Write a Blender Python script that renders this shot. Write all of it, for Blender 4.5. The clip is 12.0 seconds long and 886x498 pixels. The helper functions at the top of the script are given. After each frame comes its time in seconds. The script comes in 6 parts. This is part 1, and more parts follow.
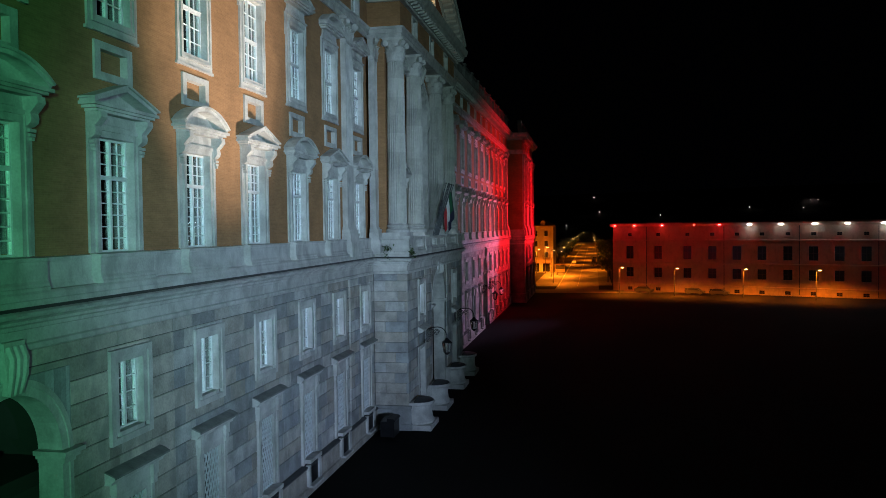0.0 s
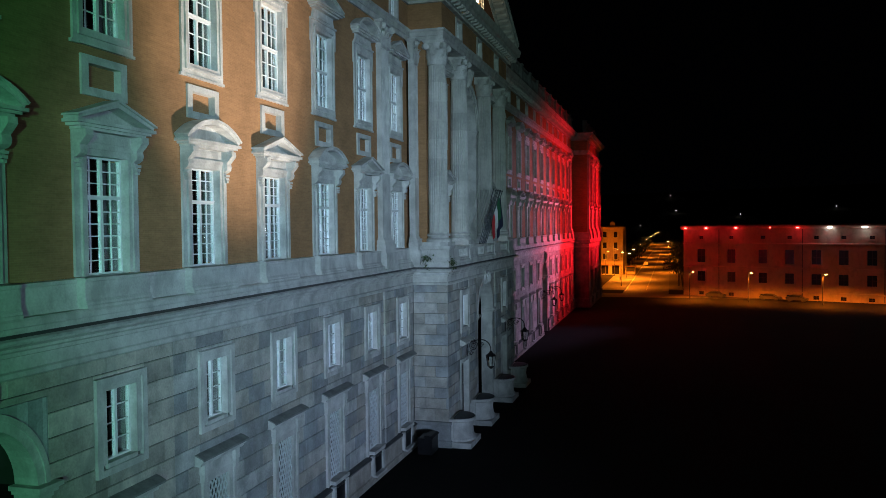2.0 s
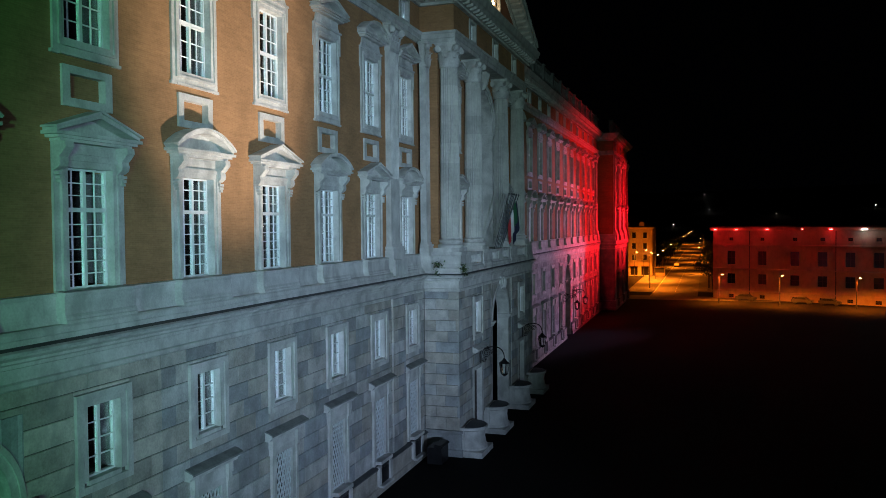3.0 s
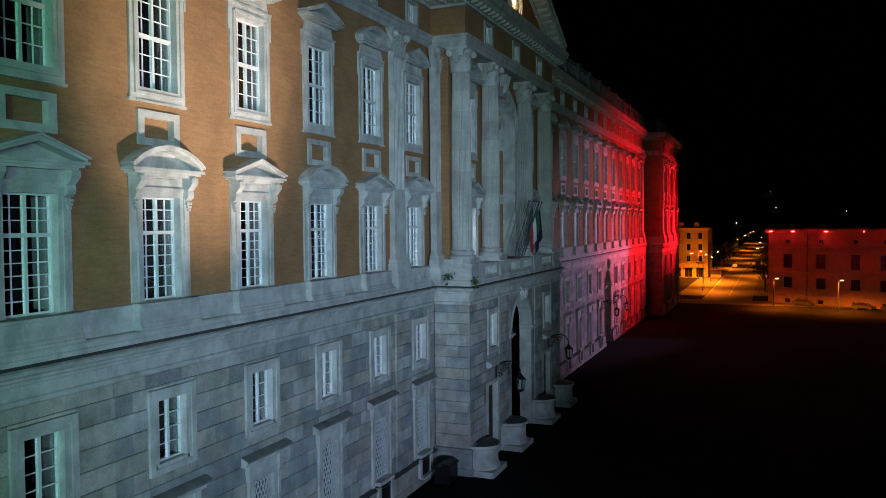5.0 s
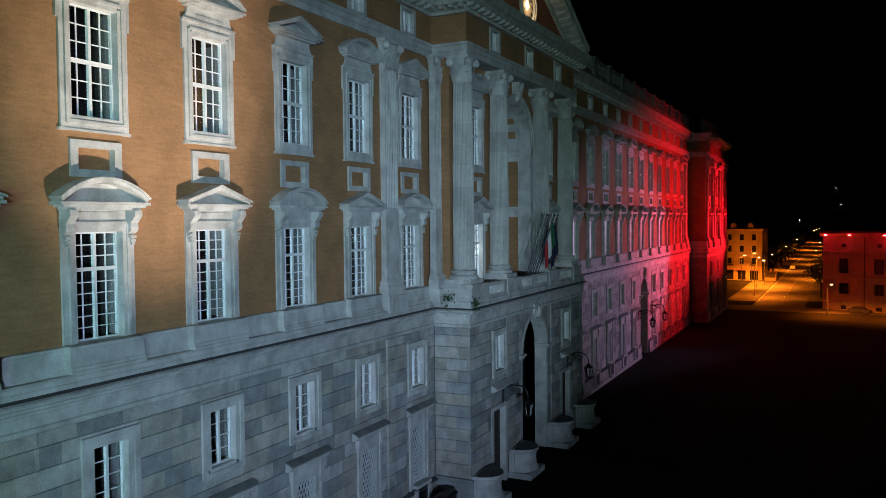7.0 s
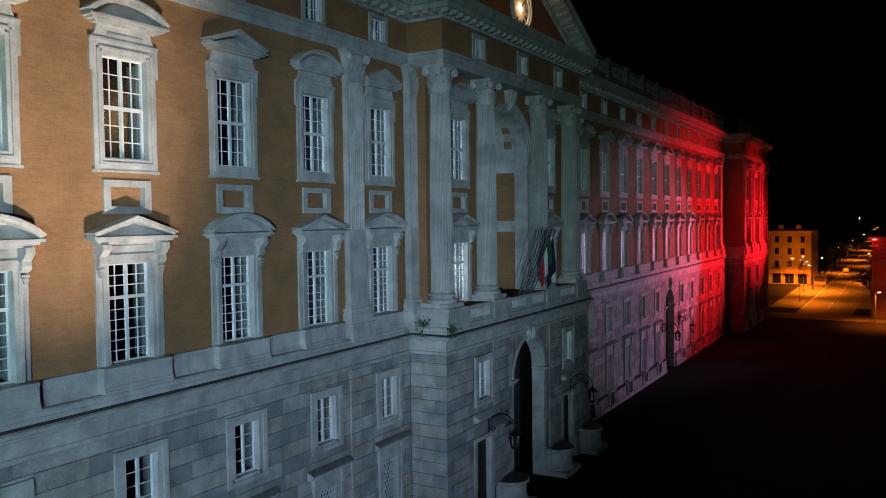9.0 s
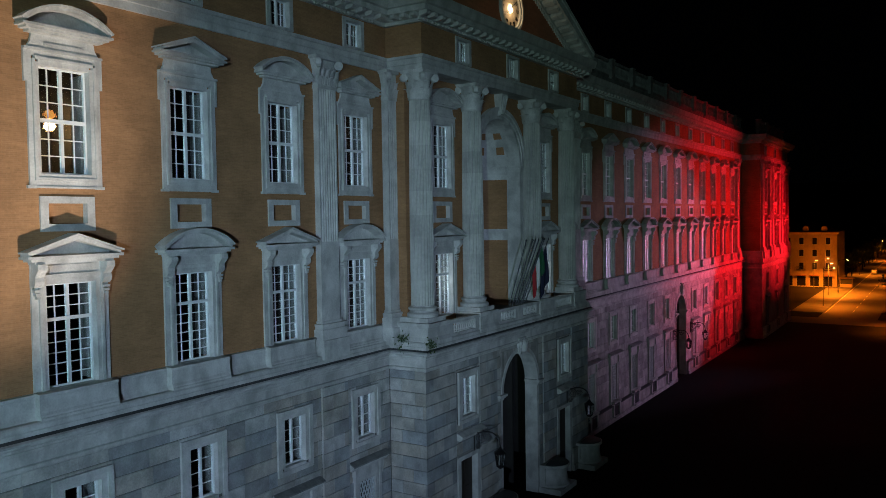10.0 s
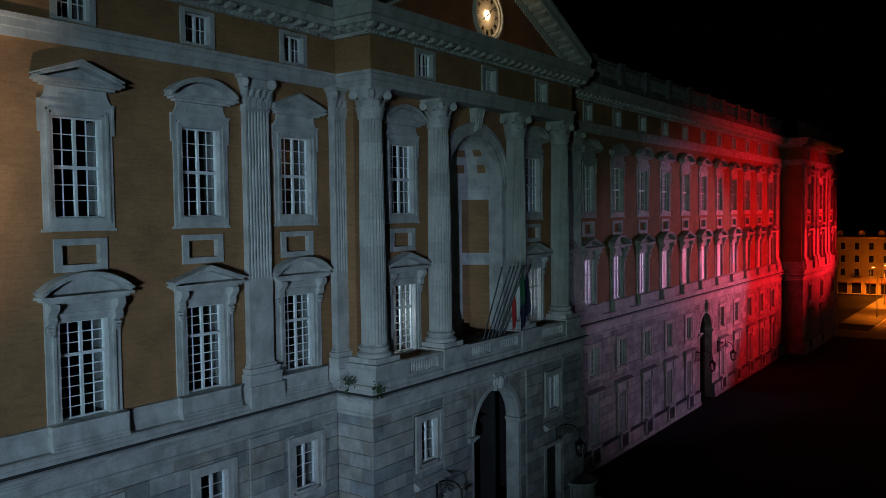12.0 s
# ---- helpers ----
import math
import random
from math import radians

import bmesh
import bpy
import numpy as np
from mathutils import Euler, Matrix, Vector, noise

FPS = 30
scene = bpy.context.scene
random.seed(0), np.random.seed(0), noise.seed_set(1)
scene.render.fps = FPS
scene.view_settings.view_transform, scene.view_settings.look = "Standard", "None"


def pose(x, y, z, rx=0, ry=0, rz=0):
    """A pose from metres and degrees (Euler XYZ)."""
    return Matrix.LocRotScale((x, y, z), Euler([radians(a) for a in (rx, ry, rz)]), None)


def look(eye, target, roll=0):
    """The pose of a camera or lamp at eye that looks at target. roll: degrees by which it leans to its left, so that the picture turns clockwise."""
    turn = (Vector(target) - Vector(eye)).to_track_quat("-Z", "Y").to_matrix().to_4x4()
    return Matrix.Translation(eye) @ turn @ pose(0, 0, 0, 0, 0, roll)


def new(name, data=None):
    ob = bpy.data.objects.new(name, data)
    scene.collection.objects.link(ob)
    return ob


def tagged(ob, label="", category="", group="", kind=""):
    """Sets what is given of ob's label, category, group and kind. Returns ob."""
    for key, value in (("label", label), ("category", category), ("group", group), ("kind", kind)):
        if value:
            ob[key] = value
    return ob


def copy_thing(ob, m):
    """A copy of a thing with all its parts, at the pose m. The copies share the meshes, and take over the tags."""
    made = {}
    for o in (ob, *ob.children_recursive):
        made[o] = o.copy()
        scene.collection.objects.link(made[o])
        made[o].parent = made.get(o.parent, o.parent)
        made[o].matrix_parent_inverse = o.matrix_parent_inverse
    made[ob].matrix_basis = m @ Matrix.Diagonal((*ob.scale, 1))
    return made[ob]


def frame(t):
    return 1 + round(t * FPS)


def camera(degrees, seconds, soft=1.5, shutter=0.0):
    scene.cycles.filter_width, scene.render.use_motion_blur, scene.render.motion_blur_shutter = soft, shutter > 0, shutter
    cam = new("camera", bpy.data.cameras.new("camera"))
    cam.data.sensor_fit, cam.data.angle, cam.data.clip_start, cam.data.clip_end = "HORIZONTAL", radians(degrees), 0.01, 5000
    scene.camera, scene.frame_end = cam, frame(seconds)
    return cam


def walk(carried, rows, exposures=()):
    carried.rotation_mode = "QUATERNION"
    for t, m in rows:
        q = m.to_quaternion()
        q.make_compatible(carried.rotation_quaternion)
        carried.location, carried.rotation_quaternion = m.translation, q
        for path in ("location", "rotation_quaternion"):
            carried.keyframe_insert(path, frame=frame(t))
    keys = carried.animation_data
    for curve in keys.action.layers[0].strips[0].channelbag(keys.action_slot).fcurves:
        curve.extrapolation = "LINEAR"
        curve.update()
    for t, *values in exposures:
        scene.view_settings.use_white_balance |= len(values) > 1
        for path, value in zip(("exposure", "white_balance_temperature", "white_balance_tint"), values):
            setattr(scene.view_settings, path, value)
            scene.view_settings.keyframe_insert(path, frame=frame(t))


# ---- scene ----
cam = camera(58.4, 12.0, 0.45)
METRES, EYE, TILT, LEAN, TURN = 33.0, 16.2, 0.0, 0.0, 10.8
EYE_X, EYE_Y = 17.86, -74.5
ROWS = [
    (0.0, 0.0, 0.0, 0.0, -0.02, -1.59, 0.71),
    (0.5, 0.0159, 0.0206, 0.0053, 1.34, -1.61, 0.68),
    (1.0, 0.0347, 0.0409, 0.0115, 2.76, -1.62, 0.65),
    (1.5, 0.0533, 0.0579, 0.0178, 4.01, -1.63, 0.63),
    (2.0, 0.0737, 0.0773, 0.0258, 5.29, -1.66, 0.58),
    (2.5, 0.0936, 0.0943, 0.0333, 6.41, -1.69, 0.53),
    (3.0, 0.1169, 0.1122, 0.0414, 7.57, -1.74, 0.48),
    (5.0, 0.2157, 0.1941, 0.07, 11.87, -1.89, 0.49),
    (5.5, 0.2387, 0.2182, 0.0785, 12.81, -1.92, 0.52),
    (6.0, 0.2617, 0.2475, 0.0905, 13.81, -1.99, 0.51),
    (6.5, 0.2852, 0.2755, 0.1026, 14.8, -2.05, 0.52),
    (7.0, 0.3135, 0.3074, 0.1151, 15.92, -2.11, 0.56),
    (9.0, 0.428, 0.4548, 0.1584, 19.62, -2.25, 0.73),
    (9.5, 0.459, 0.4951, 0.1675, 20.52, -2.26, 0.79),
    (10.0, 0.4921, 0.5422, 0.1787, 21.54, -2.26, 0.87),
    (10.5, 0.5204, 0.5887, 0.1938, 22.5, -2.35, 0.8),
    (11.0, 0.5523, 0.6404, 0.2105, 23.62, -2.44, 0.75),
    (11.5, 0.5789, 0.6906, 0.224, 24.57, -2.48, 0.75),
    (12.0, 0.6073, 0.7467, 0.2378, 25.59, -2.51, 0.73),
]
walk(cam, [(t, pose(EYE_X, EYE_Y, EYE, TILT, LEAN, TURN) @ pose(METRES * x, METRES * y, METRES * z, 90 + pitch, roll, yaw)) for t, x, y, z, yaw, pitch, roll in ROWS],
     [(0.0, 0.0), (3.0, -0.03), (7.0, -0.12), (9.5, -0.38), (12.0, -0.78)])

# ---------------------------------------------------------------- world and lamps
world = bpy.data.worlds.new("night_sky")
scene.world = world
world.use_nodes = True
bg = world.node_tree.nodes["Background"]
bg.inputs[0].default_value = (0.004, 0.005, 0.008, 1)
bg.inputs[1].default_value = 0.04


def spot(name, eye, target, watts, colour, angle, radius=0.6, blend=0.8):
    d = bpy.data.lights.new(name, "SPOT")
    d.energy, d.color, d.spot_size, d.spot_blend, d.shadow_soft_size = watts, colour, radians(angle), blend, radius
    ob = new(name, d)
    ob.matrix_world = look(eye, target)
    return ob


def point(name, place, watts, colour, radius=0.15):
    d = bpy.data.lights.new(name, "POINT")
    d.energy, d.color, d.shadow_soft_size = watts, colour, radius
    ob = new(name, d)
    ob.location = place
    return ob


# floodlights on the ranges at both ends of the square, each aimed at its stretch of the front
spot("flood_green", (42, -117, 16.3), (0, -72, 19), 74000, (0.16, 1.0, 0.5), 44, 0.4, 1.0)
spot("flood_white", (66, -107, 16.3), (0, -24, 14.5), 245000, (0.49, 0.67, 1.0), 26, 0.4, 1.0)
spot("flood_white", (56, -110, 16.3), (3, 1.5, 25.0), 76000, (0.55, 0.93, 0.89), 26, 0.4, 1.0)
spot("flood_warm", (23.0, -37.5, 1.0), (0, -37.8, 27.0), 66000, (1.0, 0.86, 0.75), 32, 0.5, 1.0)
spot("flood_red", (45.9, 115.1, 16.2), (0, 76, 18.5), 340000, (1.0, 0.01, 0.022), 42, 0.6, 1.0)
spot("flood_red", (30.0, 117.5, 16.3), (2, 108, 20), 135000, (1.0, 0.008, 0.02), 58, 0.6, 1.0)
spot("flood_pale", (52.6, 112.0, 16.3), (0, 50, 14), 98000, (0.86, 0.56, 1.0), 26.5, 0.8, 0.5)

# ---------------------------------------------------------------- materials


def mat(name, colour, rough=0.8, var=0.15, scale=0.6, fine=6.0, bump=0.15, metal=0.0, per_piece=0.0, stain=None):
    """A surface with slow stains, fine grain and a little relief; pieces differ by per_piece."""
    m = bpy.data.materials.new(name)
    m.use_nodes = True
    nt = m.node_tree
    p = nt.nodes["Principled BSDF"]
    p.inputs["Roughness"].default_value, p.inputs["Metallic"].default_value = rough, metal
    geo = nt.nodes.new("ShaderNodeNewGeometry")
    n1, n2 = nt.nodes.new("ShaderNodeTexNoise"), nt.nodes.new("ShaderNodeTexNoise")
    n1.inputs["Scale"].default_value, n1.inputs["Detail"].default_value = scale, 5
    n2.inputs["Scale"].default_value, n2.inputs["Detail"].default_value = fine, 4
    for n in (n1, n2):
        nt.links.new(geo.outputs["Position"], n.inputs["Vector"])
    add = nt.nodes.new("ShaderNodeMath")
    add.operation = "MULTIPLY_ADD"
    nt.links.new(n2.outputs["Fac"], add.inputs[0])
    add.inputs[1].default_value = 0.45
    nt.links.new(n1.outputs["Fac"], add.inputs[2])
    last = add.outputs[0]
    mr = nt.nodes.new("ShaderNodeMapRange")
    mr.inputs["From Min"].default_value, mr.inputs["From Max"].default_value = 0.53, 0.92
    mr.inputs["To Min"].default_value, mr.inputs["To Max"].default_value = 1 - var, 1 + var
    nt.links.new(last, mr.inputs["Value"])
    value = mr.outputs["Result"]
    if per_piece:
        info = nt.nodes.new("ShaderNodeObjectInfo")
        pr = nt.nodes.new("ShaderNodeMapRange")
        pr.inputs["To Min"].default_value, pr.inputs["To Max"].default_value = 1 - per_piece, 1 + per_piece
        rnd = nt.nodes.new("ShaderNodeMath")
        rnd.operation = "ADD"
        nt.links.new(info.outputs["Random"], rnd.inputs[0])
        nt.links.new(geo.outputs["Random Per Island"], rnd.inputs[1])
        wrap = nt.nodes.new("ShaderNodeMath")
        wrap.operation = "FRACT"
        nt.links.new(rnd.outputs[0], wrap.inputs[0])
        nt.links.new(wrap.outputs[0], pr.inputs["Value"])
        mul = nt.nodes.new("ShaderNodeMath")
        mul.operation = "MULTIPLY"
        nt.links.new(value, mul.inputs[0])
        nt.links.new(pr.outputs["Result"], mul.inputs[1])
        value = mul.outputs[0]
    vm = nt.nodes.new("ShaderNodeVectorMath")
    vm.operation = "SCALE"
    vm.inputs[0].default_value = colour
    nt.links.new(value, vm.inputs["Scale"])
    col = vm.outputs["Vector"]
    if per_piece > 0.15:
        # pieces lean a little to warm or to cool stone
        tone = nt.nodes.new("ShaderNodeMix")
        tone.data_type = "RGBA"
        nt.links.new(info.outputs["Random"], tone.inputs["Factor"])
        tone.inputs["A"].default_value = (colour[0] * 1.08, colour[1], colour[2] * 0.9, 1)
        tone.inputs["B"].default_value = (colour[0] * 0.93, colour[1], colour[2] * 1.08, 1)
        nt.links.new(tone.outputs["Result"], vm.inputs[0])
    if stain:
        # dirt that runs down in streaks, broken up along the wall
        mp = nt.nodes.new("ShaderNodeMapping")
        mp.inputs["Scale"].default_value = (0.9, 0.9, 0.5)
        nt.links.new(geo.outputs["Position"], mp.inputs["Vector"])
        n3 = nt.nodes.new("ShaderNodeTexNoise")
        n3.inputs["Scale"].default_value, n3.inputs["Detail"].default_value = 1.4, 6
        nt.links.new(mp.outputs[0], n3.inputs["Vector"])
        r3 = nt.nodes.new("ShaderNodeMapRange")
        r3.inputs["From Min"].default_value, r3.inputs["From Max"].default_value = 0.51, 0.66
        r3.inputs["To Max"].default_value = 0.5
        nt.links.new(n3.outputs["Fac"], r3.inputs["Value"])
        mx = nt.nodes.new("ShaderNodeMix")
        mx.data_type = "RGBA"
        nt.links.new(r3.outputs["Result"], mx.inputs["Factor"])
        nt.links.new(col, mx.inputs["A"])
        mx.inputs["B"].default_value = (*stain, 1)
        col = mx.outputs["Result"]
    nt.links.new(col, p.inputs["Base Color"])
    if bump:
        b = nt.nodes.new("ShaderNodeBump")
        b.inputs["Strength"].default_value, b.inputs["Distance"].default_value = bump, 0.05
        nt.links.new(add.outputs[0], b.inputs["Height"])
        nt.links.new(b.outputs["Normal"], p.inputs["Normal"])
    return m


def brick_mat(name, base):
    """Thin ochre bricks with pale joints, laid in courses on a wall that runs along y or x."""
    m = mat(name, base, 0.9, 0.17, 0.55, 7.0, 0.4)
    nt = m.node_tree
    p = nt.nodes["Principled BSDF"]
    geo = nt.nodes.new("ShaderNodeNewGeometry")
    sep, com = nt.nodes.new("ShaderNodeSeparateXYZ"), nt.nodes.new("ShaderNodeCombineXYZ")
    nt.links.new(geo.outputs["Position"], sep.inputs[0])
    s = nt.nodes.new("ShaderNodeMath")
    s.operation = "ADD"
    nt.links.new(sep.outputs["X"], s.inputs[0])
    nt.links.new(sep.outputs["Y"], s.inputs[1])
    nt.links.new(s.outputs[0], com.inputs["X"])
    nt.links.new(sep.outputs["Z"], com.inputs["Y"])
    br = nt.nodes.new("ShaderNodeTexBrick")
    br.inputs["Scale"].default_value = 1.0
    br.inputs["Brick Width"].default_value, br.inputs["Row Height"].default_value, br.inputs["Mortar Size"].default_value = 0.3, 0.075, 0.008
    br.inputs["Color1"].default_value, br.inputs["Color2"].default_value, br.inputs["Mortar"].default_value = (1.06, 1.05, 1.04, 1), (0.9, 0.89, 0.88, 1), (1.05, 1.1, 1.2, 1)
    nt.links.new(com.outputs[0], br.inputs["Vector"])
    old = p.inputs["Base Color"].links[0].from_socket
    mx = nt.nodes.new("ShaderNodeMix")
    mx.data_type, mx.blend_type = "RGBA", "MULTIPLY"
    mx.inputs["Factor"].default_value = 1.0
    nt.links.new(old, mx.inputs["A"])
    nt.links.new(br.outputs["Color"], mx.inputs["B"])
    # whole courses are darker or paler for some metres
    mp, n3, r3 = nt.nodes.new("ShaderNodeMapping"), nt.nodes.new("ShaderNodeTexNoise"), nt.nodes.new("ShaderNodeMapRange")
    mp.inputs["Scale"].default_value = (0.7, 0.7, 5.0)
    n3.inputs["Scale"].default_value, n3.inputs["Detail"].default_value = 1.1, 5
    r3.inputs["From Min"].default_value, r3.inputs["From Max"].default_value = 0.3, 0.7
    r3.inputs["To Min"].default_value, r3.inputs["To Max"].default_value = 0.9, 1.1
    nt.links.new(geo.outputs["Position"], mp.inputs["Vector"])
    nt.links.new(mp.outputs[0], n3.inputs["Vector"])
    nt.links.new(n3.outputs["Fac"], r3.inputs["Value"])
    vs = nt.nodes.new("ShaderNodeVectorMath")
    vs.operation = "SCALE"
    nt.links.new(mx.outputs["Result"], vs.inputs[0])
    nt.links.new(r3.outputs["Result"], vs.inputs["Scale"])
    nt.links.new(vs.outputs["Vector"], p.inputs["Base Color"])
    return m


def glow(name, colour, strength):
    m = bpy.data.materials.new(name)
    m.use_nodes = True
    p = m.node_tree.nodes["Principled BSDF"]
    p.inputs["Base Color"].default_value = (*colour, 1)
    p.inputs["Emission Color"].default_value = (*colour, 1)
    p.inputs["Emission Strength"].default_value = strength
    return m


def pane_mat(name="old_window_glass", rough=0.1, ior=1.5):
    m = bpy.data.materials.new(name)
    m.use_nodes = True
    nt = m.node_tree
    p = nt.nodes["Principled BSDF"]
    p.inputs["Base Color"].default_value = (0.9, 0.95, 0.95, 1)
    p.inputs["Transmission Weight"].default_value = 1.0
    p.inputs["Roughness"].default_value = rough
    p.inputs["IOR"].default_value = ior
    n = nt.nodes.new("ShaderNodeTexNoise")
    n.inputs["Scale"].default_value = 2.5
    b = nt.nodes.new("ShaderNodeBump")
    b.inputs["Strength"].default_value, b.inputs["Distance"].default_value = 0.2, 0.02
    nt.links.new(n.outputs["Fac"], b.inputs["Height"])
    nt.links.new(b.outputs["Normal"], p.inputs["Normal"])
    return m


STONE = mat("pale_limestone", (0.53, 0.53, 0.5), 0.75, 0.2, 1.1, 12.0, 0.5, per_piece=0.06, stain=(0.28, 0.28, 0.26))
ASHLAR = mat("travertine_blocks", (0.38, 0.38, 0.36), 0.78, 0.3, 1.0, 12.0, 0.55, per_piece=0.29, stain=(0.25, 0.26, 0.24))
DRUM = mat("banded_limestone_drums", (0.46, 0.46, 0.42), 0.75, 0.18, 0.7, 5.0, 0.2, per_piece=0.09)
JOINT = mat("deep_joint_mortar", (0.12, 0.12, 0.11), 0.95, 0.1)
BRICK = brick_mat("ochre_brick", (0.345, 0.184, 0.082))
BRICK_RED = brick_mat("red_brick", (0.36, 0.13, 0.06))
PAINT = mat("white_window_paint", (0.74, 0.76, 0.75), 0.5, 0.06, 1.5, 12, 0.05)
GLASS = pane_mat(rough=0.04)
GLASS_HAZY = pane_mat("hazy_window_glass", 0.4, 1.9)
SHUTTER = mat("grey_painted_shutter", (0.15, 0.155, 0.145), 0.6, 0.1, 1.5, 8, 0.05)
LEAD = mat("dark_lead_sheet", (0.07, 0.075, 0.08), 0.5, 0.2, 1.0, 6, 0.1, metal=0.5)
LEAD_PALE = mat("weathered_lead", (0.42, 0.425, 0.41), 0.6, 0.25, 1.2, 7, 0.15)
LEAD_GREY = mat("grey_lead", (0.2, 0.21, 0.2), 0.6, 0.25, 1.5, 9, 0.15)
IRON = mat("black_wrought_iron", (0.02, 0.02, 0.022), 0.45, 0.2, 3, 20, 0.1, metal=0.6)
GRILLE = mat("pale_painted_iron", (0.62, 0.66, 0.66), 0.5, 0.1, 3, 20, 0.05)
# plaster coloured near black: the darkness of unlit rooms is in the paint
ROOM = mat("plaster_painted_unlit", (0.03, 0.027, 0.024), 0.9, 0.2, 0.8, 4, 0.05)
WOOD = mat("dark_oak_door", (0.03, 0.022, 0.017), 0.6, 0.2, 1.0, 8, 0.2)
# asphalt coloured far darker than real so the square stays unlit black
UNLIT_ASPHALT = mat("asphalt", (0.009, 0.009, 0.009), 0.95, 0.3, 0.08, 3.0, 0.2)
UNLIT_ASPHALT.node_tree.nodes["Principled BSDF"].inputs["Specular IOR Level"].default_value = 0.08
PAVING = mat("worn_stone_paving", (0.09, 0.09, 0.085), 0.8, 0.25, 0.3, 3.0, 0.2)
ROOF = mat("weathered_roof_tiles", (0.18, 0.11, 0.07), 0.85, 0.25, 0.5, 5.0, 0.3)
PLASTER = mat("cream_plaster", (0.5, 0.4, 0.28), 0.85, 0.15, 0.2, 2.0, 0.15, stain=(0.32, 0.26, 0.2))

# ---------------------------------------------------------------- mesh helpers


def box(bm, x0, x1, y0, y1, z0, z1):
    v = [bm.verts.new((x, y, z)) for x in (x0, x1) for y in (y0, y1) for z in (z0, z1)]
    for f in ((0, 1, 3, 2), (4, 6, 7, 5), (0, 4, 5, 1), (2, 3, 7, 6), (0, 2, 6, 4), (1, 5, 7, 3)):
        bm.faces.new([v[i] for i in f])


def prism(bm, pts, x0, x1):
    """An outline in (y, z), counter-clockwise seen from +x, run from x0 to x1."""
    a = [bm.verts.new((x0, y, z)) for y, z in pts]
    b = [bm.verts.new((x1, y, z)) for y, z in pts]
    bm.faces.new(a[::-1])
    bm.faces.new(b)
    n = len(pts)
    for i in range(n):
        bm.faces.new((a[i], a[(i + 1) % n], b[(i + 1) % n], b[i]))


def run(bm, prof, path):
    """A moulding: the outline prof in (out, z) carried along path, a line of (x, y) with the wall on its left; corners are mitred."""
    rings = []
    n = len(path)
    for i, (x, y) in enumerate(path):
        d = []
        for j in (i - 1, i):
            if 0 <= j < n - 1:
                dx, dy = path[j + 1][0] - path[j][0], path[j + 1][1] - path[j][1]
                l = math.hypot(dx, dy)
                d.append((dy / l, -dx / l))
        ox, oy = sum(a for a, _ in d), sum(b for _, b in d)
        k = ox * d[0][0] + oy * d[0][1]
        ox, oy = ox / k, oy / k
        rings.append([bm.verts.new((x + ox * o, y + oy * o, z)) for o, z in prof])
    m = len(prof)
    for a, b in zip(rings, rings[1:]):
        for i in range(m):
            bm.faces.new((a[i], b[i], b[(i + 1) % m], a[(i + 1) % m]))
    bm.faces.new(rings[0])
    bm.faces.new(rings[-1][::-1])


def lathe(bm, prof, cx, cy, n=24, a0=0.0, a1=360.0):
    """A turned form: prof in (radius, z), bottom to top."""
    full = abs(a1 - a0) >= 360
    cols = n if full else n + 1
    rings = []
    for r, z in prof:
        rings.append([bm.verts.new((cx + r * math.cos(radians(a0 + (a1 - a0) * i / n)), cy + r * math.sin(radians(a0 + (a1 - a0) * i / n)), z)) for i in range(cols)])
    for a, b in zip(rings, rings[1:]):
        for i in range(cols if full else cols - 1):
            j = (i + 1) % cols
            bm.faces.new((a[i], a[j], b[j], b[i]))
    bm.faces.new(rings[0][::-1])
    bm.faces.new(rings[-1])


def tube(bm, pts, r, n=8):
    """A round bar along points."""
    rings = []
    for i, p in enumerate(pts):
        a, b = Vector(pts[max(i - 1, 0)]), Vector(pts[min(i + 1, len(pts) - 1)])
        t = (b - a).normalized()
        u = t.cross(Vector((0, 0, 1)) if abs(t.z) < 0.9 else Vector((1, 0, 0))).normalized()
        w = t.cross(u)
        rings.append([bm.verts.new(Vector(p) + r * (math.cos(2 * math.pi * k / n) * u + math.sin(2 * math.pi * k / n) * w)) for k in range(n)])
    for a, b in zip(rings, rings[1:]):
        for k in range(n):
            bm.faces.new((a[k], a[(k + 1) % n], b[(k + 1) % n], b[k]))
    bm.faces.new(rings[0][::-1])
    bm.faces.new(rings[-1])


def slab(bm, x0, x1, y0, y1, z0, z1, holes):
    """A wall between x0 and x1 with rectangular holes (y0, y1, z0, z1)."""
    ys = sorted({y0, y1, *[v for h in holes for v in h[:2] if y0 < v < y1]})
    for a, b in zip(ys, ys[1:]):
        mid = (a + b) / 2
        cuts = sorted((h[2], h[3]) for h in holes if h[0] < mid < h[1])
        z = z0
        for c, d in cuts:
            if c > z:
                box(bm, x0, x1, a, b, z, c)
            z = max(z, d)
        if z < z1:
            box(bm, x0, x1, a, b, z, z1)


def mesh_of(name, bm, material, smooth=False, bevel=0.0):
    if bevel:
        bmesh.ops.bevel(bm, geom=[e for e in bm.edges if e.is_manifold and e.calc_face_angle(0) > 0.6], offset=bevel, segments=1, affect="EDGES", clamp_overlap=True)
    bmesh.ops.recalc_face_normals(bm, faces=bm.faces)
    me = bpy.data.meshes.new(name)
    bm.to_mesh(me)
    bm.free()
    me.materials.append(material)
    if smooth:
        me.shade_smooth()
        me.set_sharp_from_angle(angle=radians(35))
    return me


def part(name, bm, material, parent=None, label="", smooth=False, bevel=0.0):
    ob = new(name, mesh_of(name, bm, material, smooth, bevel))
    if parent:
        ob.parent = parent
    if label:
        ob["label"] = label
    return ob


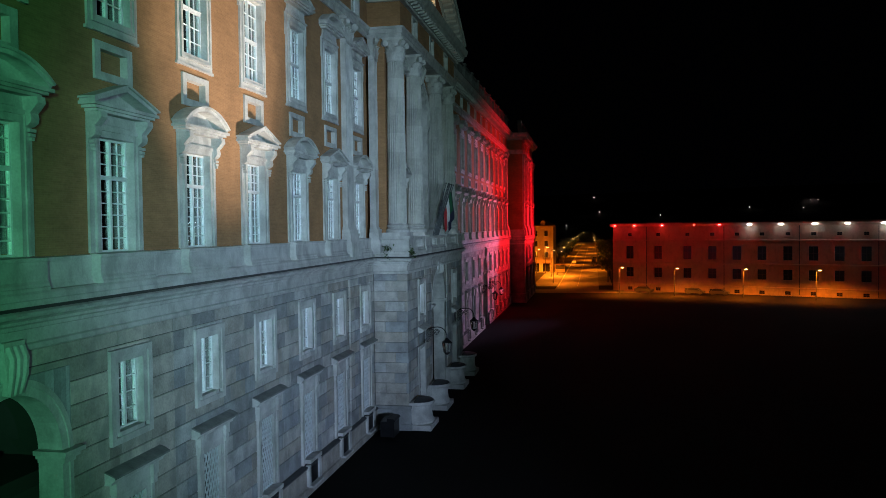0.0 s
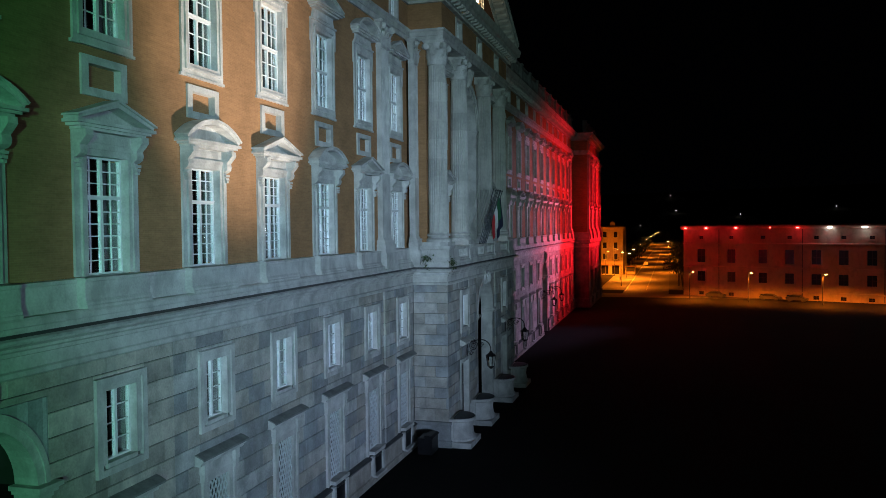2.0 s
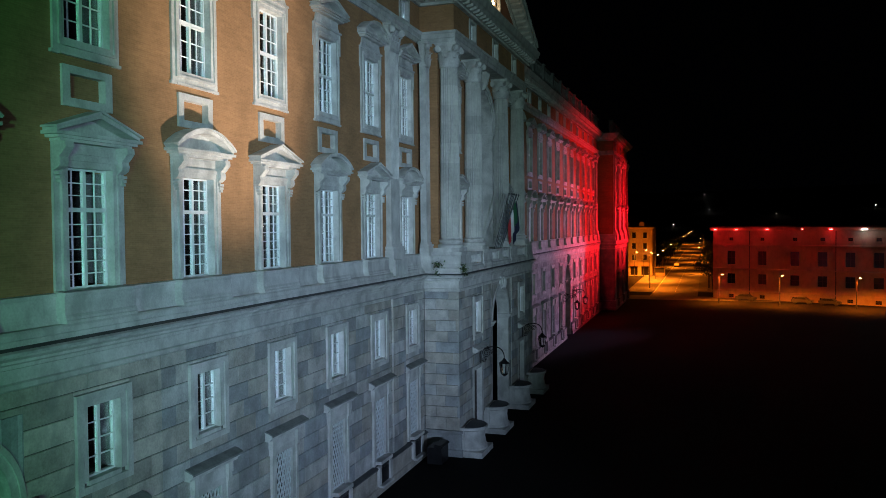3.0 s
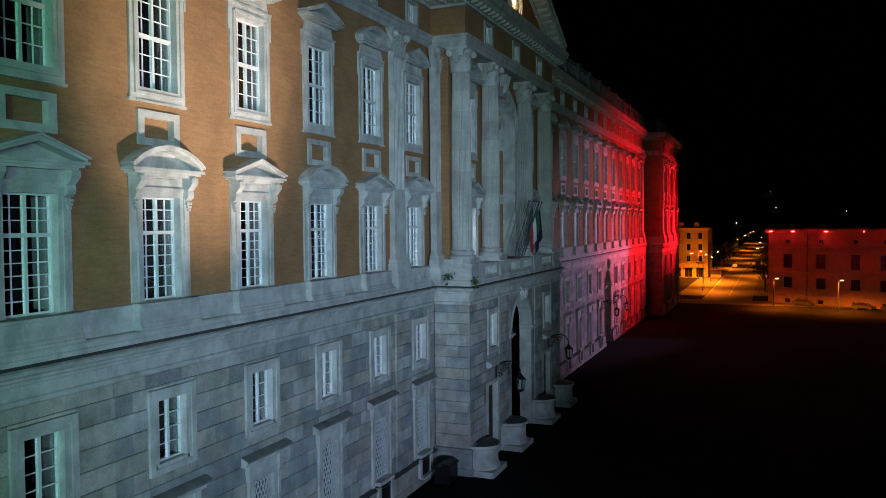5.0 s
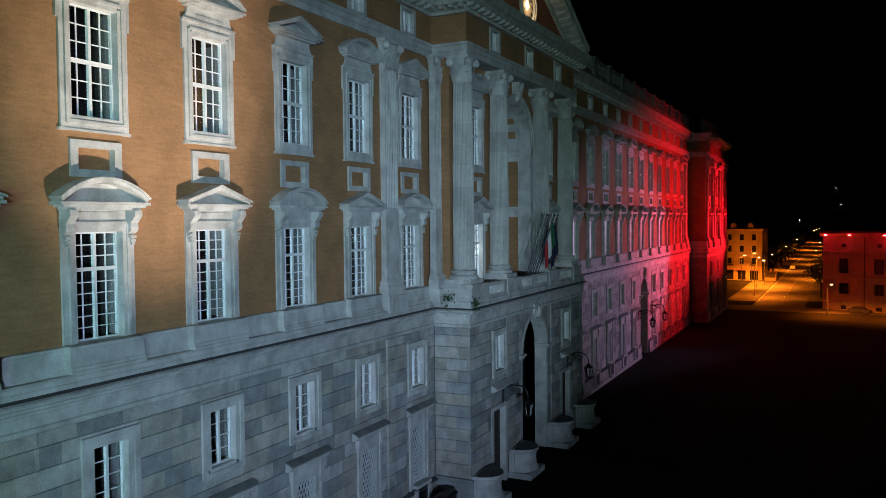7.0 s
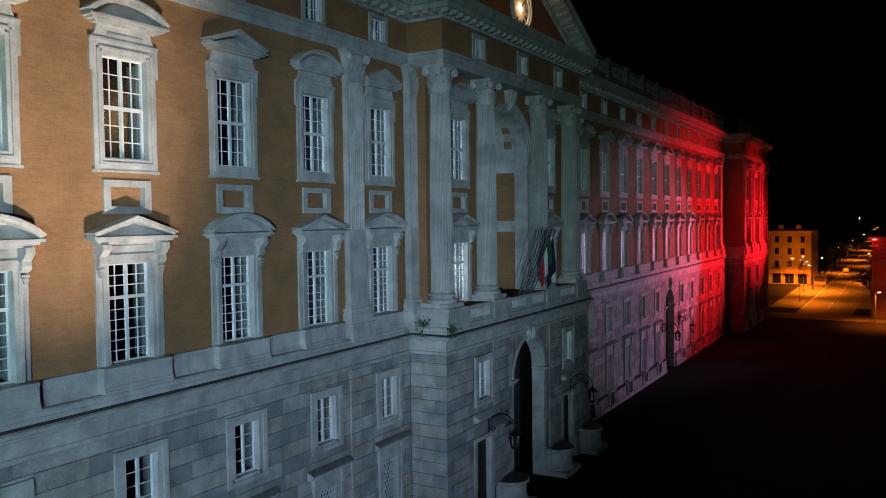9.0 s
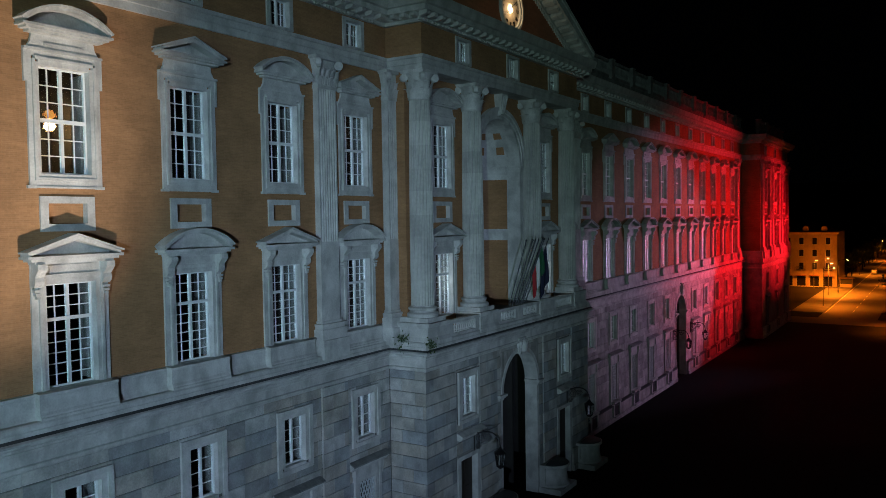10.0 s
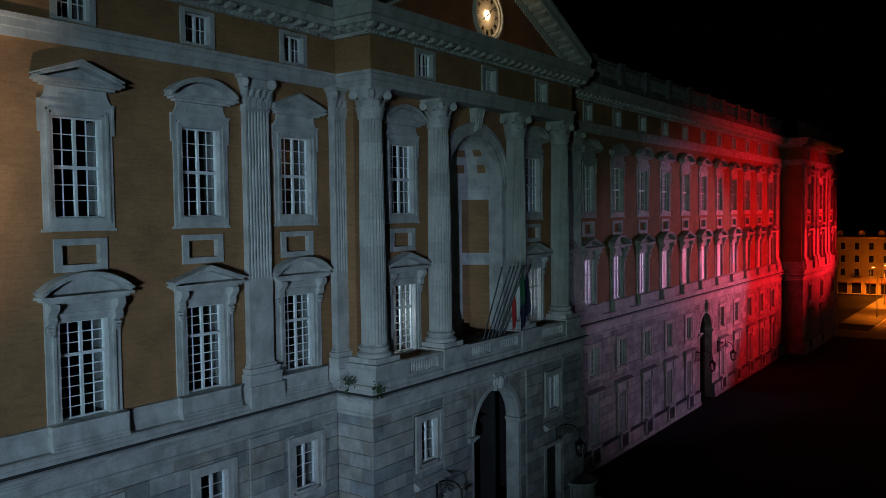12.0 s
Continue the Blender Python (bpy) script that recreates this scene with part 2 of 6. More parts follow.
def piece(name, me, m, parent):
    ob = new(name, me)
    ob.parent = parent
    ob.matrix_basis = m
    if name == "pane":
        ob.visible_shadow = False
    return ob


def thing(name, label, category, kind="", group="", place=(0, 0, 0)):
    ob = new(name)
    ob.location = place
    return tagged(ob, label, category, group, kind)


B = bmesh.new

# ---------------------------------------------------------------- plan of the front
# The wings' brick wall is the plane x = 0, the middle of the front is y = 0.
BAYS_W = [-15.7 - 6.3 * k for k in range(9)]
BAYS_E = [15.3] + [20.9 + 6.46 * k for k in range(11)]
BASE_X = 0.45
WING_END = 92.5
START = -72.0

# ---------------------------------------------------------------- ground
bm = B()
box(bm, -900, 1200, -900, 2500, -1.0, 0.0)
tagged(part("ground", bm, UNLIT_ASPHALT), "asphalt square and land around the palace, colour darkened to look unlit", "ground", kind="structure")

# ---------------------------------------------------------------- windows
unit = B()
box(unit, -0.004, 0.004, -0.5, 0.5, -0.5, 0.5)
PANE = mesh_of("pane", unit, GLASS)
HAZY = PANE.copy()
HAZY.materials[0] = GLASS_HAZY


def casement(parent, x, half, z0, z1, transom, rows, cols, glass=PANE):
    """A painted timber window with two leaves: frame, bars and panes. rows: (below, above) the transom."""
    f = 0.07
    bm = B()
    box(bm, x - 0.06, x + 0.06, -half, -half + f, z0, z1)
    box(bm, x - 0.06, x + 0.06, half - f, half, z0, z1)
    box(bm, x - 0.06, x + 0.06, -half + f, half - f, z0, z0 + f)
    box(bm, x - 0.06, x + 0.06, -half + f, half - f, z1 - f, z1)
    fr = part("window_frame", bm, PAINT, parent)
    bm = B()
    box(bm, x - 0.055, x + 0.085, -0.065, 0.065, z0 + f, z1 - f)
    part("mullion", bm, PAINT, fr)
    spans = [(z0 + f, z1 - f, rows[0])]
    if transom:
        bm = B()
        box(bm, x - 0.055, x + 0.1, -half + f, half - f, transom - 0.07, transom + 0.05)
        box(bm, x + 0.05, x + 0.14, -half + f, half - f, transom + 0.05, transom + 0.08)
        part("transom", bm, PAINT, fr)
        spans = [(z0 + f, transom - 0.07, rows[0]), (transom + 0.08, z1 - f, rows[1])]
    bars = B()
    for a, b, n in spans:
        for ya, yb in ((-half + f, -0.065), (0.065, half - f)):
            for i in range(1, n):
                z = a + (b - a) * i / n
                box(bars, x - 0.02, x + 0.03, ya, yb, z - 0.022, z + 0.022)
            for i in range(1, cols):
                y = ya + (yb - ya) * i / cols
                box(bars, x - 0.018, x + 0.034, y - 0.022, y + 0.022, a, b)
            for i in range(n):
                for j in range(cols):
                    w, h = (yb - ya) / cols, (b - a) / n
                    m = Matrix.Translation((x, ya + (j + 0.5) * w, a + (i + 0.5) * h)) @ Euler((0, radians(random.uniform(-0.5, 0.5)), radians(random.uniform(-0.7, 0.7)))).to_matrix().to_4x4() @ Matrix.Diagonal((1, w, h, 1))
                    piece("pane", glass, m, fr)
    part("glazing_bars", bars, PAINT, fr)
    for sd in (-1, 1):
        bm = B()
        box(bm, x - 0.85, x - 0.14, sd * (half - 0.03), sd * (half - 0.08), z0 + 0.1, z1 - 0.1)
        for q in range(3):
            za = z0 + 0.25 + (z1 - z0 - 0.4) * q / 3
            box(bm, x - 0.78, x - 0.2, sd * (half - 0.08), sd * (half - 0.1), za, za + (z1 - z0 - 0.4) / 3 - 0.15)
        part("inner_shutter", bm, SHUTTER, parent)


def raking(bm, kind, half, z, rise, x0, x1, t=0.28):
    """The sloping or arched cornice over a window or front."""
    if kind == "tri":
        for s in (-1, 1):
            pts = [(s * half, z), (s * half, z + t * 0.55), (0, z + rise + t), (0, z + rise)]
            prism(bm, pts, x0, x1)
            pts = [(s * (half + 0.1), z + t * 0.5), (s * (half + 0.1), z + t * 0.85), (0, z + rise + t * 1.35), (0, z + rise + t * 0.9)]
            prism(bm, pts, x0, x1 + 0.1)
    else:
        n = 14
        r = (half * half + rise * rise) / (2 * rise)
        a = math.asin(half / r)
        for g, (i0, o0, xx) in enumerate(((0, t * 0.7, x1), (t * 0.6, t, x1 + 0.1))):
            arc = [-a + 2 * a * i / n for i in range(n + 1)]
            low = [((r + i0) * math.sin(q), z + rise - r + (r + i0) * math.cos(q)) for q in arc]
            top = [((r + o0) * math.sin(q), z + rise - r + (r + o0) * math.cos(q)) for q in arc]
            for i in range(n):
                prism(bm, [low[i], low[i + 1], top[i + 1], top[i]], x0, xx)


def console(parent, y, z0, z1, name="console"):
    """An S-shaped scroll bracket with a leaf drop under it."""
    bm = B()
    prof = [(0.1, z1), (0.62, z1), (0.64, z1 - 0.2), (0.5, z1 - 0.36), (0.36, z1 - 0.5), (0.4, z1 - 0.66), (0.36, z1 - 0.8), (0.22, z1 - 0.9), (0.1, z1 - 0.92)]
    k = (z1 - z0) / 1.35
    a = [bm.verts.new((x, y - 0.19, z1 - (z1 - z) * k)) for x, z in prof]
    b = [bm.verts.new((x, y + 0.19, z1 - (z1 - z) * k)) for x, z in prof]
    n = len(prof)
    bm.faces.new(a)
    bm.faces.new(b[::-1])
    for i in range(n):
        bm.faces.new((a[i], b[i], b[(i + 1) % n], a[(i + 1) % n]))
    for zz, w in ((0.98, 0.16), (1.12, 0.12), (1.24, 0.07)):
        box(bm, 0.1, 0.3, y - w, y + w, z1 - (zz + 0.1) * k, z1 - zz * k)
    part(name, bm, STONE, parent, bevel=0.025)


def noble_window(y, kind, x=0.0, glass=PANE):
    """A tall window of the main floor with consoles and a pediment."""
    w = thing("palace_window", "tall white-framed window in a pale stone surround under a %s pediment" % ("triangular" if kind == "tri" else "rounded"), "window", group="main floor windows", place=(x, y, 0))
    bm = B()
    for s in (-1, 1):
        box(bm, -0.45, 0.14, s * 1.1, s * 1.28, 15.42, 19.9)
        box(bm, -0.02, 0.2, s * 1.28, s * 1.42, 15.42, 19.95)
        box(bm, -0.02, 0.1, s * 1.42, s * 1.7, 15.42, 20.5)
    part("jambs", bm, STONE, w, bevel=0.02)
    bm = B()
    box(bm, -0.45, 0.14, -1.1, 1.1, 19.66, 19.9)
    box(bm, -0.02, 0.2, -1.28, 1.28, 19.9, 20.06)
    box(bm, -0.02, 0.1, -1.42, 1.42, 20.06, 20.5)
    box(bm, 0.1, 0.15, -0.95, 0.95, 20.14, 20.42)
    part("lintel", bm, STONE, w, bevel=0.02)
    for s in (-1, 1):
        console(w, s * 1.5, 19.1, 20.5)
    bm = B()
    box(bm, -0.02, 0.48, -1.74, 1.74, 20.5, 20.6)
    box(bm, -0.02, 0.58, -1.93, 1.93, 20.6, 20.7)
    box(bm, -0.02, 0.68, -2.1, 2.1, 20.7, 20.82)
    if kind == "tri":
        prism(bm, [(-2.0, 20.82), (2.0, 20.82), (0, 21.46)], -0.02, 0.06)
        raking(bm, "tri", 2.02, 20.82, 0.61, -0.02, 0.62, 0.2)
    else:
        prism(bm, [(1.92 * math.cos(a), 20.82 + 0.74 * math.sin(a)) for a in [math.pi * i / 14 for i in range(15)]], -0.02, 0.06)
        raking(bm, "seg", 1.97, 20.82, 0.74, -0.02, 0.62, 0.23)
    part("pediment", bm, STONE, w, bevel=0.015)
    bm = B()
    box(bm, -0.45, 0.05, -1.1, 1.1, 15.3, 15.42)
    part("window_sill", bm, STONE, w)
    casement(w, -0.12 if glass is HAZY else -0.26, 1.1, 15.42, 19.66, 18.2, (6, 3), 2, glass)
    return w


def upper_window(y, kind, x=0.0):
    w = thing("palace_window", "white-framed upper window in an eared stone surround with %s pediment" % ("triangular" if kind == "tri" else "rounded"), "window", group="upper floor windows", place=(x, y, 0))
    bm = B()
    for s in (-1, 1):
        box(bm, -0.45, 0.12, s * 1.1, s * 1.26, 24.1, 28.5)
        box(bm, -0.02, 0.18, s * 1.26, s * 1.38, 23.82, 28.6)
        box(bm, -0.02, 0.1, s * 1.38, s * 1.58, 23.6, 28.95)
        box(bm, -0.02, 0.12, s * 1.58, s * 1.7, 27.7, 28.95)
        box(bm, -0.02, 0.12, s * 1.3, s * 1.68, 23.5, 23.62)
    part("jambs", bm, STONE, w, bevel=0.02)
    bm = B()
    box(bm, -0.45, 0.12, -1.1, 1.1, 28.4, 28.6)
    box(bm, -0.02, 0.18, -1.26, 1.26, 28.6, 28.72)
    box(bm, -0.02, 0.1, -1.38, 1.38, 28.72, 28.95)
    box(bm, -0.02, 0.2, -1.7, 1.7, 28.95, 29.05)
    box(bm, -0.02, 0.12, -1.22, 1.22, 29.05, 29.6)
    box(bm, 0.12, 0.18, -0.85, 0.85, 29.15, 29.3)
    for s in (-1, 1):
        prism(bm, [(s * 1.22, 29.05), (s * 1.55, 29.05), (s * 1.4, 29.3), (s * 1.34, 29.6), (s * 1.22, 29.6)], -0.02, 0.12)
    part("lintel", bm, STONE, w, bevel=0.02)
    bm = B()
    box(bm, -0.45, 0.12, -1.26, 1.26, 23.94, 24.1)
    box(bm, -0.02, 0.18, -1.26, 1.26, 23.82, 23.94)
    box(bm, -0.02, 0.1, -1.38, 1.38, 23.6, 23.82)
    box(bm, -0.02, 0.15, -1.3, 1.3, 23.52, 23.6)
    part("window_sill", bm, STONE, w, bevel=0.02)
    bm = B()
    box(bm, -0.02, 0.4, -1.6, 1.6, 29.6, 29.7)
    box(bm, -0.02, 0.55, -1.8, 1.8, 29.7, 29.8)
    box(bm, -0.02, 0.65, -1.95, 1.95, 29.8, 29.9)
    if kind == "tri":
        prism(bm, [(-1.85, 29.9), (1.85, 29.9), (0, 30.55)], -0.02, 0.06)
        raking(bm, "tri", 1.85, 29.9, 0.62, -0.02, 0.55, 0.2)
    else:
        prism(bm, [(1.8 * math.cos(a), 29.9 + 0.72 * math.sin(a)) for a in [math.pi * i / 14 for i in range(15)]], -0.02, 0.06)
        raking(bm, "seg", 1.85, 29.9, 0.72, -0.02, 0.55, 0.22)
    part("pediment", bm, STONE, w, bevel=0.015)
    casement(w, -0.26, 1.1, 24.1, 28.4, 26.25, (3, 3), 2)
    return w


def panel(y, x=0.0):
    w = thing("stone_panel", "recessed brick panel in a plain pale stone frame", "wall panel", group="panels between floors", place=(x, y, 0))
    bm = B()
    for s in (-1, 1):
        box(bm, -0.3, 0.1, s * 0.85, s * 1.2, 21.78, 23.2)
    box(bm, -0.3, 0.1, -0.85, 0.85, 21.78, 22.08)
    box(bm, -0.3, 0.1, -0.85, 0.85, 22.92, 23.2)
    part("frame", bm, STONE, w, bevel=0.025)
    bm = B()
    box(bm, -0.5, -0.22, -0.9, 0.9, 22.04, 22.96)
    part("infill", bm, BRICK, w)
    return w


def attic_window(y, x=0.0):
    w = thing("attic_window", "small attic window in a pale stone frame under the cornice", "window", group="attic windows", place=(x, y, 0))
    bm = B()
    for s in (-1, 1):
        box(bm, -0.4, 0.1, s * 0.72, s * 1.0, 32.42, 34.2)
    box(bm, -0.4, 0.1, -0.72, 0.72, 34.0, 34.2)
    box(bm, -0.4, 0.12, -0.72, 0.72, 32.42, 32.55)
    part("surround", bm, STONE, w, bevel=0.02)
    casement(w, -0.25, 0.72, 32.55, 34.0, None, (2,), 2)
    return w


def mezzanine_window(y, x=BASE_X):
    w = thing("mezzanine_window", "small white casement in a flat pale stone frame on the ashlar base", "window", group="mezzanine windows", place=(x, y, 0))
    bm = B()
    for s in (-1, 1):
        box(bm, -0.6, 0.06, s * 0.82, s * 1.1, 8.72, 11.32)
        box(bm, -0.04, 0.12, s * 1.1, s * 1.38, 8.3, 11.8)
    box(bm, -0.6, 0.06, -1.1, 1.1, 11.32, 11.55)
    box(bm, -0.04, 0.12, -1.1, 1.1, 11.55, 11.8)
    box(bm, -0.6, 0.06, -0.82, 0.82, 8.55, 8.72)
    box(bm, -0.04, 0.12, -1.1, 1.1, 8.3, 8.55)
    part("surround", bm, STONE, w, bevel=0.02)
    casement(w, -0.3, 0.82, 8.72, 11.32, None, (4,), 1)
    return w


def ground_window(y, x=BASE_X):
    w = thing("ground_floor_window", "tall latticed window with stone hood above the plinth", "window", group="ground floor windows", place=(x, y, 0))
    bm = B()
    for s in (-1, 1):
        box(bm, -0.6, 0.08, s * 0.8, s * 1.12, 1.9, 6.1)
        box(bm, -0.04, 0.14, s * 1.12, s * 1.3, 1.9, 6.5)
    box(bm, -0.6, 0.08, -1.12, 1.12, 6.1, 6.4)
    box(bm, -0.04, 0.1, -1.12, 1.12, 6.4, 7.0)
    part("surround", bm, STONE, w, bevel=0.02)
    for s in (-1, 1):
        bm = B()
        box(bm, -0.04, 0.26, s * 1.05, s * 1.42, 6.55, 7.0)
        box(bm, -0.04, 0.22, s * 1.1, s * 1.38, 6.2, 6.55)
        part("corbel", bm, STONE, w, bevel=0.04)
    bm = B()
    run(bm, [(-0.02, 7.0), (0.26, 7.0), (0.29, 7.1), (0.36, 7.14), (0.42, 7.2), (0.42, 7.28), (-0.02, 7.46)], [(0, -1.75), (0, 1.75)])
    part("hood", bm, STONE, w)
    bm = B()
    run(bm, [(0.02, 7.47), (0.42, 7.3), (0.44, 7.24), (0.46, 7.24), (0.46, 7.32), (0.24, 7.44), (0.02, 7.51)], [(0, -1.77), (0, 1.95)])
    part("hood_cover", bm, LEAD_GREY, w, "weathered grey lead cover")
    bm = B()
    n, m = 6, 14
    a, b, c, d = -0.8, 0.8, 2.2, 6.1
    stp = (b - a) / n
    hz = (d - c) / m
    for i in range(-m, n + m):
        for sg in (1, -1):
            pts = []
            for j in range(m + 1):
                yy = a + (i + j * sg * 0.5 * 1.0) * stp + (0 if sg == 1 else m * 0.5 * stp)
                zz = c + j * hz
                pts.append((yy, zz))
            for (y0, z0), (y1, z1) in zip(pts, pts[1:]):
                if a - 0.01 <= min(y0, y1) and max(y0, y1) <= b + 0.01:
                    dx, dz = y1 - y0, z1 - z0
                    l = math.hypot(dx, dz)
                    ny, nz = -dz / l * 0.027, dx / l * 0.027
                    prism(bm, [(y0 - ny, z0 - nz), (y1 - ny, z1 - nz), (y1 + ny, z1 + nz), (y0 + ny, z0 + nz)], -0.06 + 0.012 * sg, -0.025 + 0.012 * sg)
    part("lattice", bm, GRILLE, w, "pale diamond lattice grille")
    bm = B()
    box(bm, -0.5, -0.42, -0.8, 0.8, 2.2, 6.1)
    part("pane", bm, GLASS, w)
    bm = B()
    box(bm, -0.6, 0.5, -1.0, 1.0, 1.98, 2.2)
    part("window_sill", bm, STONE, w, bevel=0.03)
    # cellar opening in the plinth below
    bm = B()
    for s in (-1, 1):
        box(bm, 0.1, 0.42, s * 0.75, s * 1.1, 0.6, 1.85)
    box(bm, 0.0, 0.62, -0.9, 0.9, 0.45, 0.6)
    part("cellar_surround", bm, STONE, w, bevel=0.03)
    bm = B()
    box(bm, 0.26, 0.3, -0.75, 0.75, 0.6, 1.85)
    part("cellar_grate", bm, IRON, w, "black cellar grate")
    return w


made = {}


def place_bay(y, noble, upper, base, mezz=True, glass=PANE):
    """One bay of windows; the first of a kind is built, the rest are copies."""
    jobs = [(("h" if glass is HAZY else "n") + noble, lambda: noble_window(0, noble, 0.0, glass), 0.0), ("u" + upper, lambda: upper_window(0, upper), 0.0), ("p", lambda: panel(0), 0.0), ("a", lambda: attic_window(0), 0.0)]
    if mezz:
        jobs.append(("m", lambda: mezzanine_window(0), BASE_X))
    if base:
        jobs.append(("g", lambda: ground_window(0), BASE_X))
    for key, build, x in jobs:
        if key not in made:
            made[key] = build()
            made[key].location = (x, y, 0)
        else:
            copy_thing(made[key], Matrix.Translation((x, y, 0)))


ARCH_W, ARCH_E = -53.5, 53.2
for k, y in enumerate(BAYS_W):
    gate = abs(y - ARCH_W) < 1
    place_bay(y, "seg" if k % 2 == 0 else "tri", "tri" if k % 2 == 0 else "seg", not gate, not gate)
for k, y in enumerate(BAYS_E):
    gate = abs(y - ARCH_E) < 1
    place_bay(y, "seg" if k % 2 == 0 else "tri", "tri" if k % 2 == 0 else "seg", not gate, not gate, HAZY)


# ---------------------------------------------------------------- wings
def arch_hole(bm, x0, x1, y, half, spring, top, z1, side):
    """Closes the corners between a round arch and the square hole round it."""
    n = 16
    r = half
    arc = [(y - r * math.cos(math.pi * i / n), spring + (top - spring) * math.sin(math.pi * i / n)) for i in range(n + 1)]
    for (a, b), (c, d) in zip(arc, arc[1:]):
        prism(bm, [(a, b), (c, d), (c, z1), (a, z1)], x0, x1)


CORNICE = [(0, 34.3), (0.18, 34.3), (0.22, 34.5), (0.34, 34.55), (0.36, 34.75), (0.9, 34.8), (0.95, 35.1), (1.15, 35.15), (1.25, 35.5), (1.3, 35.65), (1.3, 35.75), (0, 35.95)]


def wing(name, y0, y1, bays, gate):
    w = thing(name, "palace wing of ochre brick with pale stone base and cornice", "wall", kind="structure")
    holes = []
    for y in bays:
        holes += [(y - 1.2, y + 1.2, 15.34, 19.76), (y - 1.2, y + 1.2, 24.0, 28.5), (y - 0.95, y + 0.95, 22.0, 23.0)]
    bm = B()
    slab(bm, -0.8, 0.0, y0, y1, 14.0, 31.4, holes)
    part("brick_wall", bm, BRICK, w)
    bm = B()
    slab(bm, -0.8, 0.0, y0, y1, 32.3, 34.35, [(y - 0.85, y + 0.85, 32.5, 34.1) for y in bays])
    part("frieze", bm, BRICK, w)
    bm = B()
    run(bm, [(-0.7, 31.4), (0.14, 31.4), (0.14, 31.75), (0.2, 31.78), (0.2, 32.1), (0.3, 32.15), (0.34, 32.3), (-0.7, 32.32)], [(0, y0), (0, y1)])
    part("architrave", bm, STONE, w)
    bm = B()
    run(bm, [(o - (0.8 if o == 0 else 0), z) for o, z in CORNICE], [(0, y0), (0, y1)])
    part("cornice", bm, STONE, w)
    return w


wing_w = wing("wall_west", START, -12.4, BAYS_W, ARCH_W)
wing_e = wing("wall_east", 12.4, WING_END, BAYS_E, ARCH_E)


def base_wall(parent, y0, y1, bays, gate):
    holes = []
    for y in bays:
        if abs(y - gate) < 1:
            holes.append((y - 2.75, y + 2.75, 0.0, 11.8))
        else:
            holes += [(y - 0.95, y + 0.95, 8.62, 11.42), (y - 0.95, y + 0.95, 2.1, 6.2)]
    bm = B()
    slab(bm, -0.8, BASE_X - 0.06, y0, y1, 0.0, 12.6, holes)
    arch_hole(bm, -0.8, BASE_X - 0.06, gate, 2.75, 8.9, 11.65, 11.8, 0)
    part("base_core", bm, JOINT, parent)
    for a, b in ((y0, gate - 2.7), (gate + 2.7, y1)):
        bm = B()
        run(bm, [(-0.3, 0.0), (BASE_X + 0.35, 0.0), (BASE_X + 0.35, 0.45), (BASE_X + 0.25, 0.5), (BASE_X + 0.25, 1.55), (BASE_X + 0.3, 1.6), (BASE_X + 0.3, 1.75), (BASE_X + 0.1, 1.85), (-0.3, 1.85)], [(0, a), (0, b)])
        part("plinth", bm, ASHLAR, parent)
        bm = B()
        run(bm, [(BASE_X + 0.02, 1.86), (BASE_X + 0.1, 1.86), (BASE_X + 0.3, 1.76), (BASE_X + 0.33, 1.68), (BASE_X + 0.34, 1.78), (BASE_X + 0.1, 1.89), (BASE_X + 0.02, 1.89)], [(0, a), (0, b)])
        part("plinth_flashing", bm, LEAD, parent, "dark lead flashing")
    bm = B()
    x = BASE_X
    run(bm, [(-0.3, 12.5), (x + 0.05, 12.5), (x + 0.1, 12.56), (x + 0.1, 12.7), (x, 12.75), (x, 13.16), (x + 0.05, 13.19), (x + 0.05, 13.3), (x + 0.14, 13.37), (x + 0.14, 13.45), (x + 0.26, 13.54), (x + 0.42, 13.58), (x + 0.46, 13.7), (x + 0.22, 13.82), (x + 0.22, 14.06), (x + 0.18, 14.08), (x + 0.18, 14.26), (x + 0.12, 14.34), (-0.3, 14.34)], [(0, y0), (0, y1)])
    part("string_course", bm, STONE, parent)
    bm = B()
    run(bm, [(x + 0.37, 13.755), (x + 0.47, 13.705), (x + 0.49, 13.66), (x + 0.49, 13.74), (x + 0.37, 13.795)], [(0, y0), (0, y1)])
    part("ledge_flashing", bm, LEAD_PALE, parent, "weathered pale lead flashing")
    # black strip where the ledge meets the upper face
    bm = B()
    run(bm, [(x + 0.2, 13.82), (x + 0.37, 13.745), (x + 0.37, 13.785), (x + 0.2, 13.9)], [(0, y0), (0, y1)])
    part("ledge_gutter", bm, LEAD, parent, "black strip along the back of the ledge")
    bm = B()
    run(bm, [(-0.1, 14.34), (x - 0.2, 14.34), (x - 0.28, 14.5), (x - 0.3, 14.6), (x - 0.3, 15.2), (x - 0.26, 15.25), (x - 0.26, 15.36), (-0.1, 15.4)], [(0, y0), (0, y1)])
    part("dado", bm, STONE, parent)
    for y in bays:
        bm = B()
        run(bm, [(0.1, 14.34), (x + 0.16, 14.34), (x + 0.16, 14.43), (x + 0.12, 14.46), (x + 0.12, 14.54), (x + 0.06, 14.64), (x + 0.06, 15.24), (x + 0.1, 15.28), (x + 0.1, 15.38), (0.08, 15.41)], [(0, y - 1.75), (0, y + 1.75)])
        part("window_pedestal", bm, STONE, parent)


base_wall(wing_w, START, -13.0, BAYS_W, ARCH_W)
base_wall(wing_e, 13.0, WING_END, BAYS_E, ARCH_E)

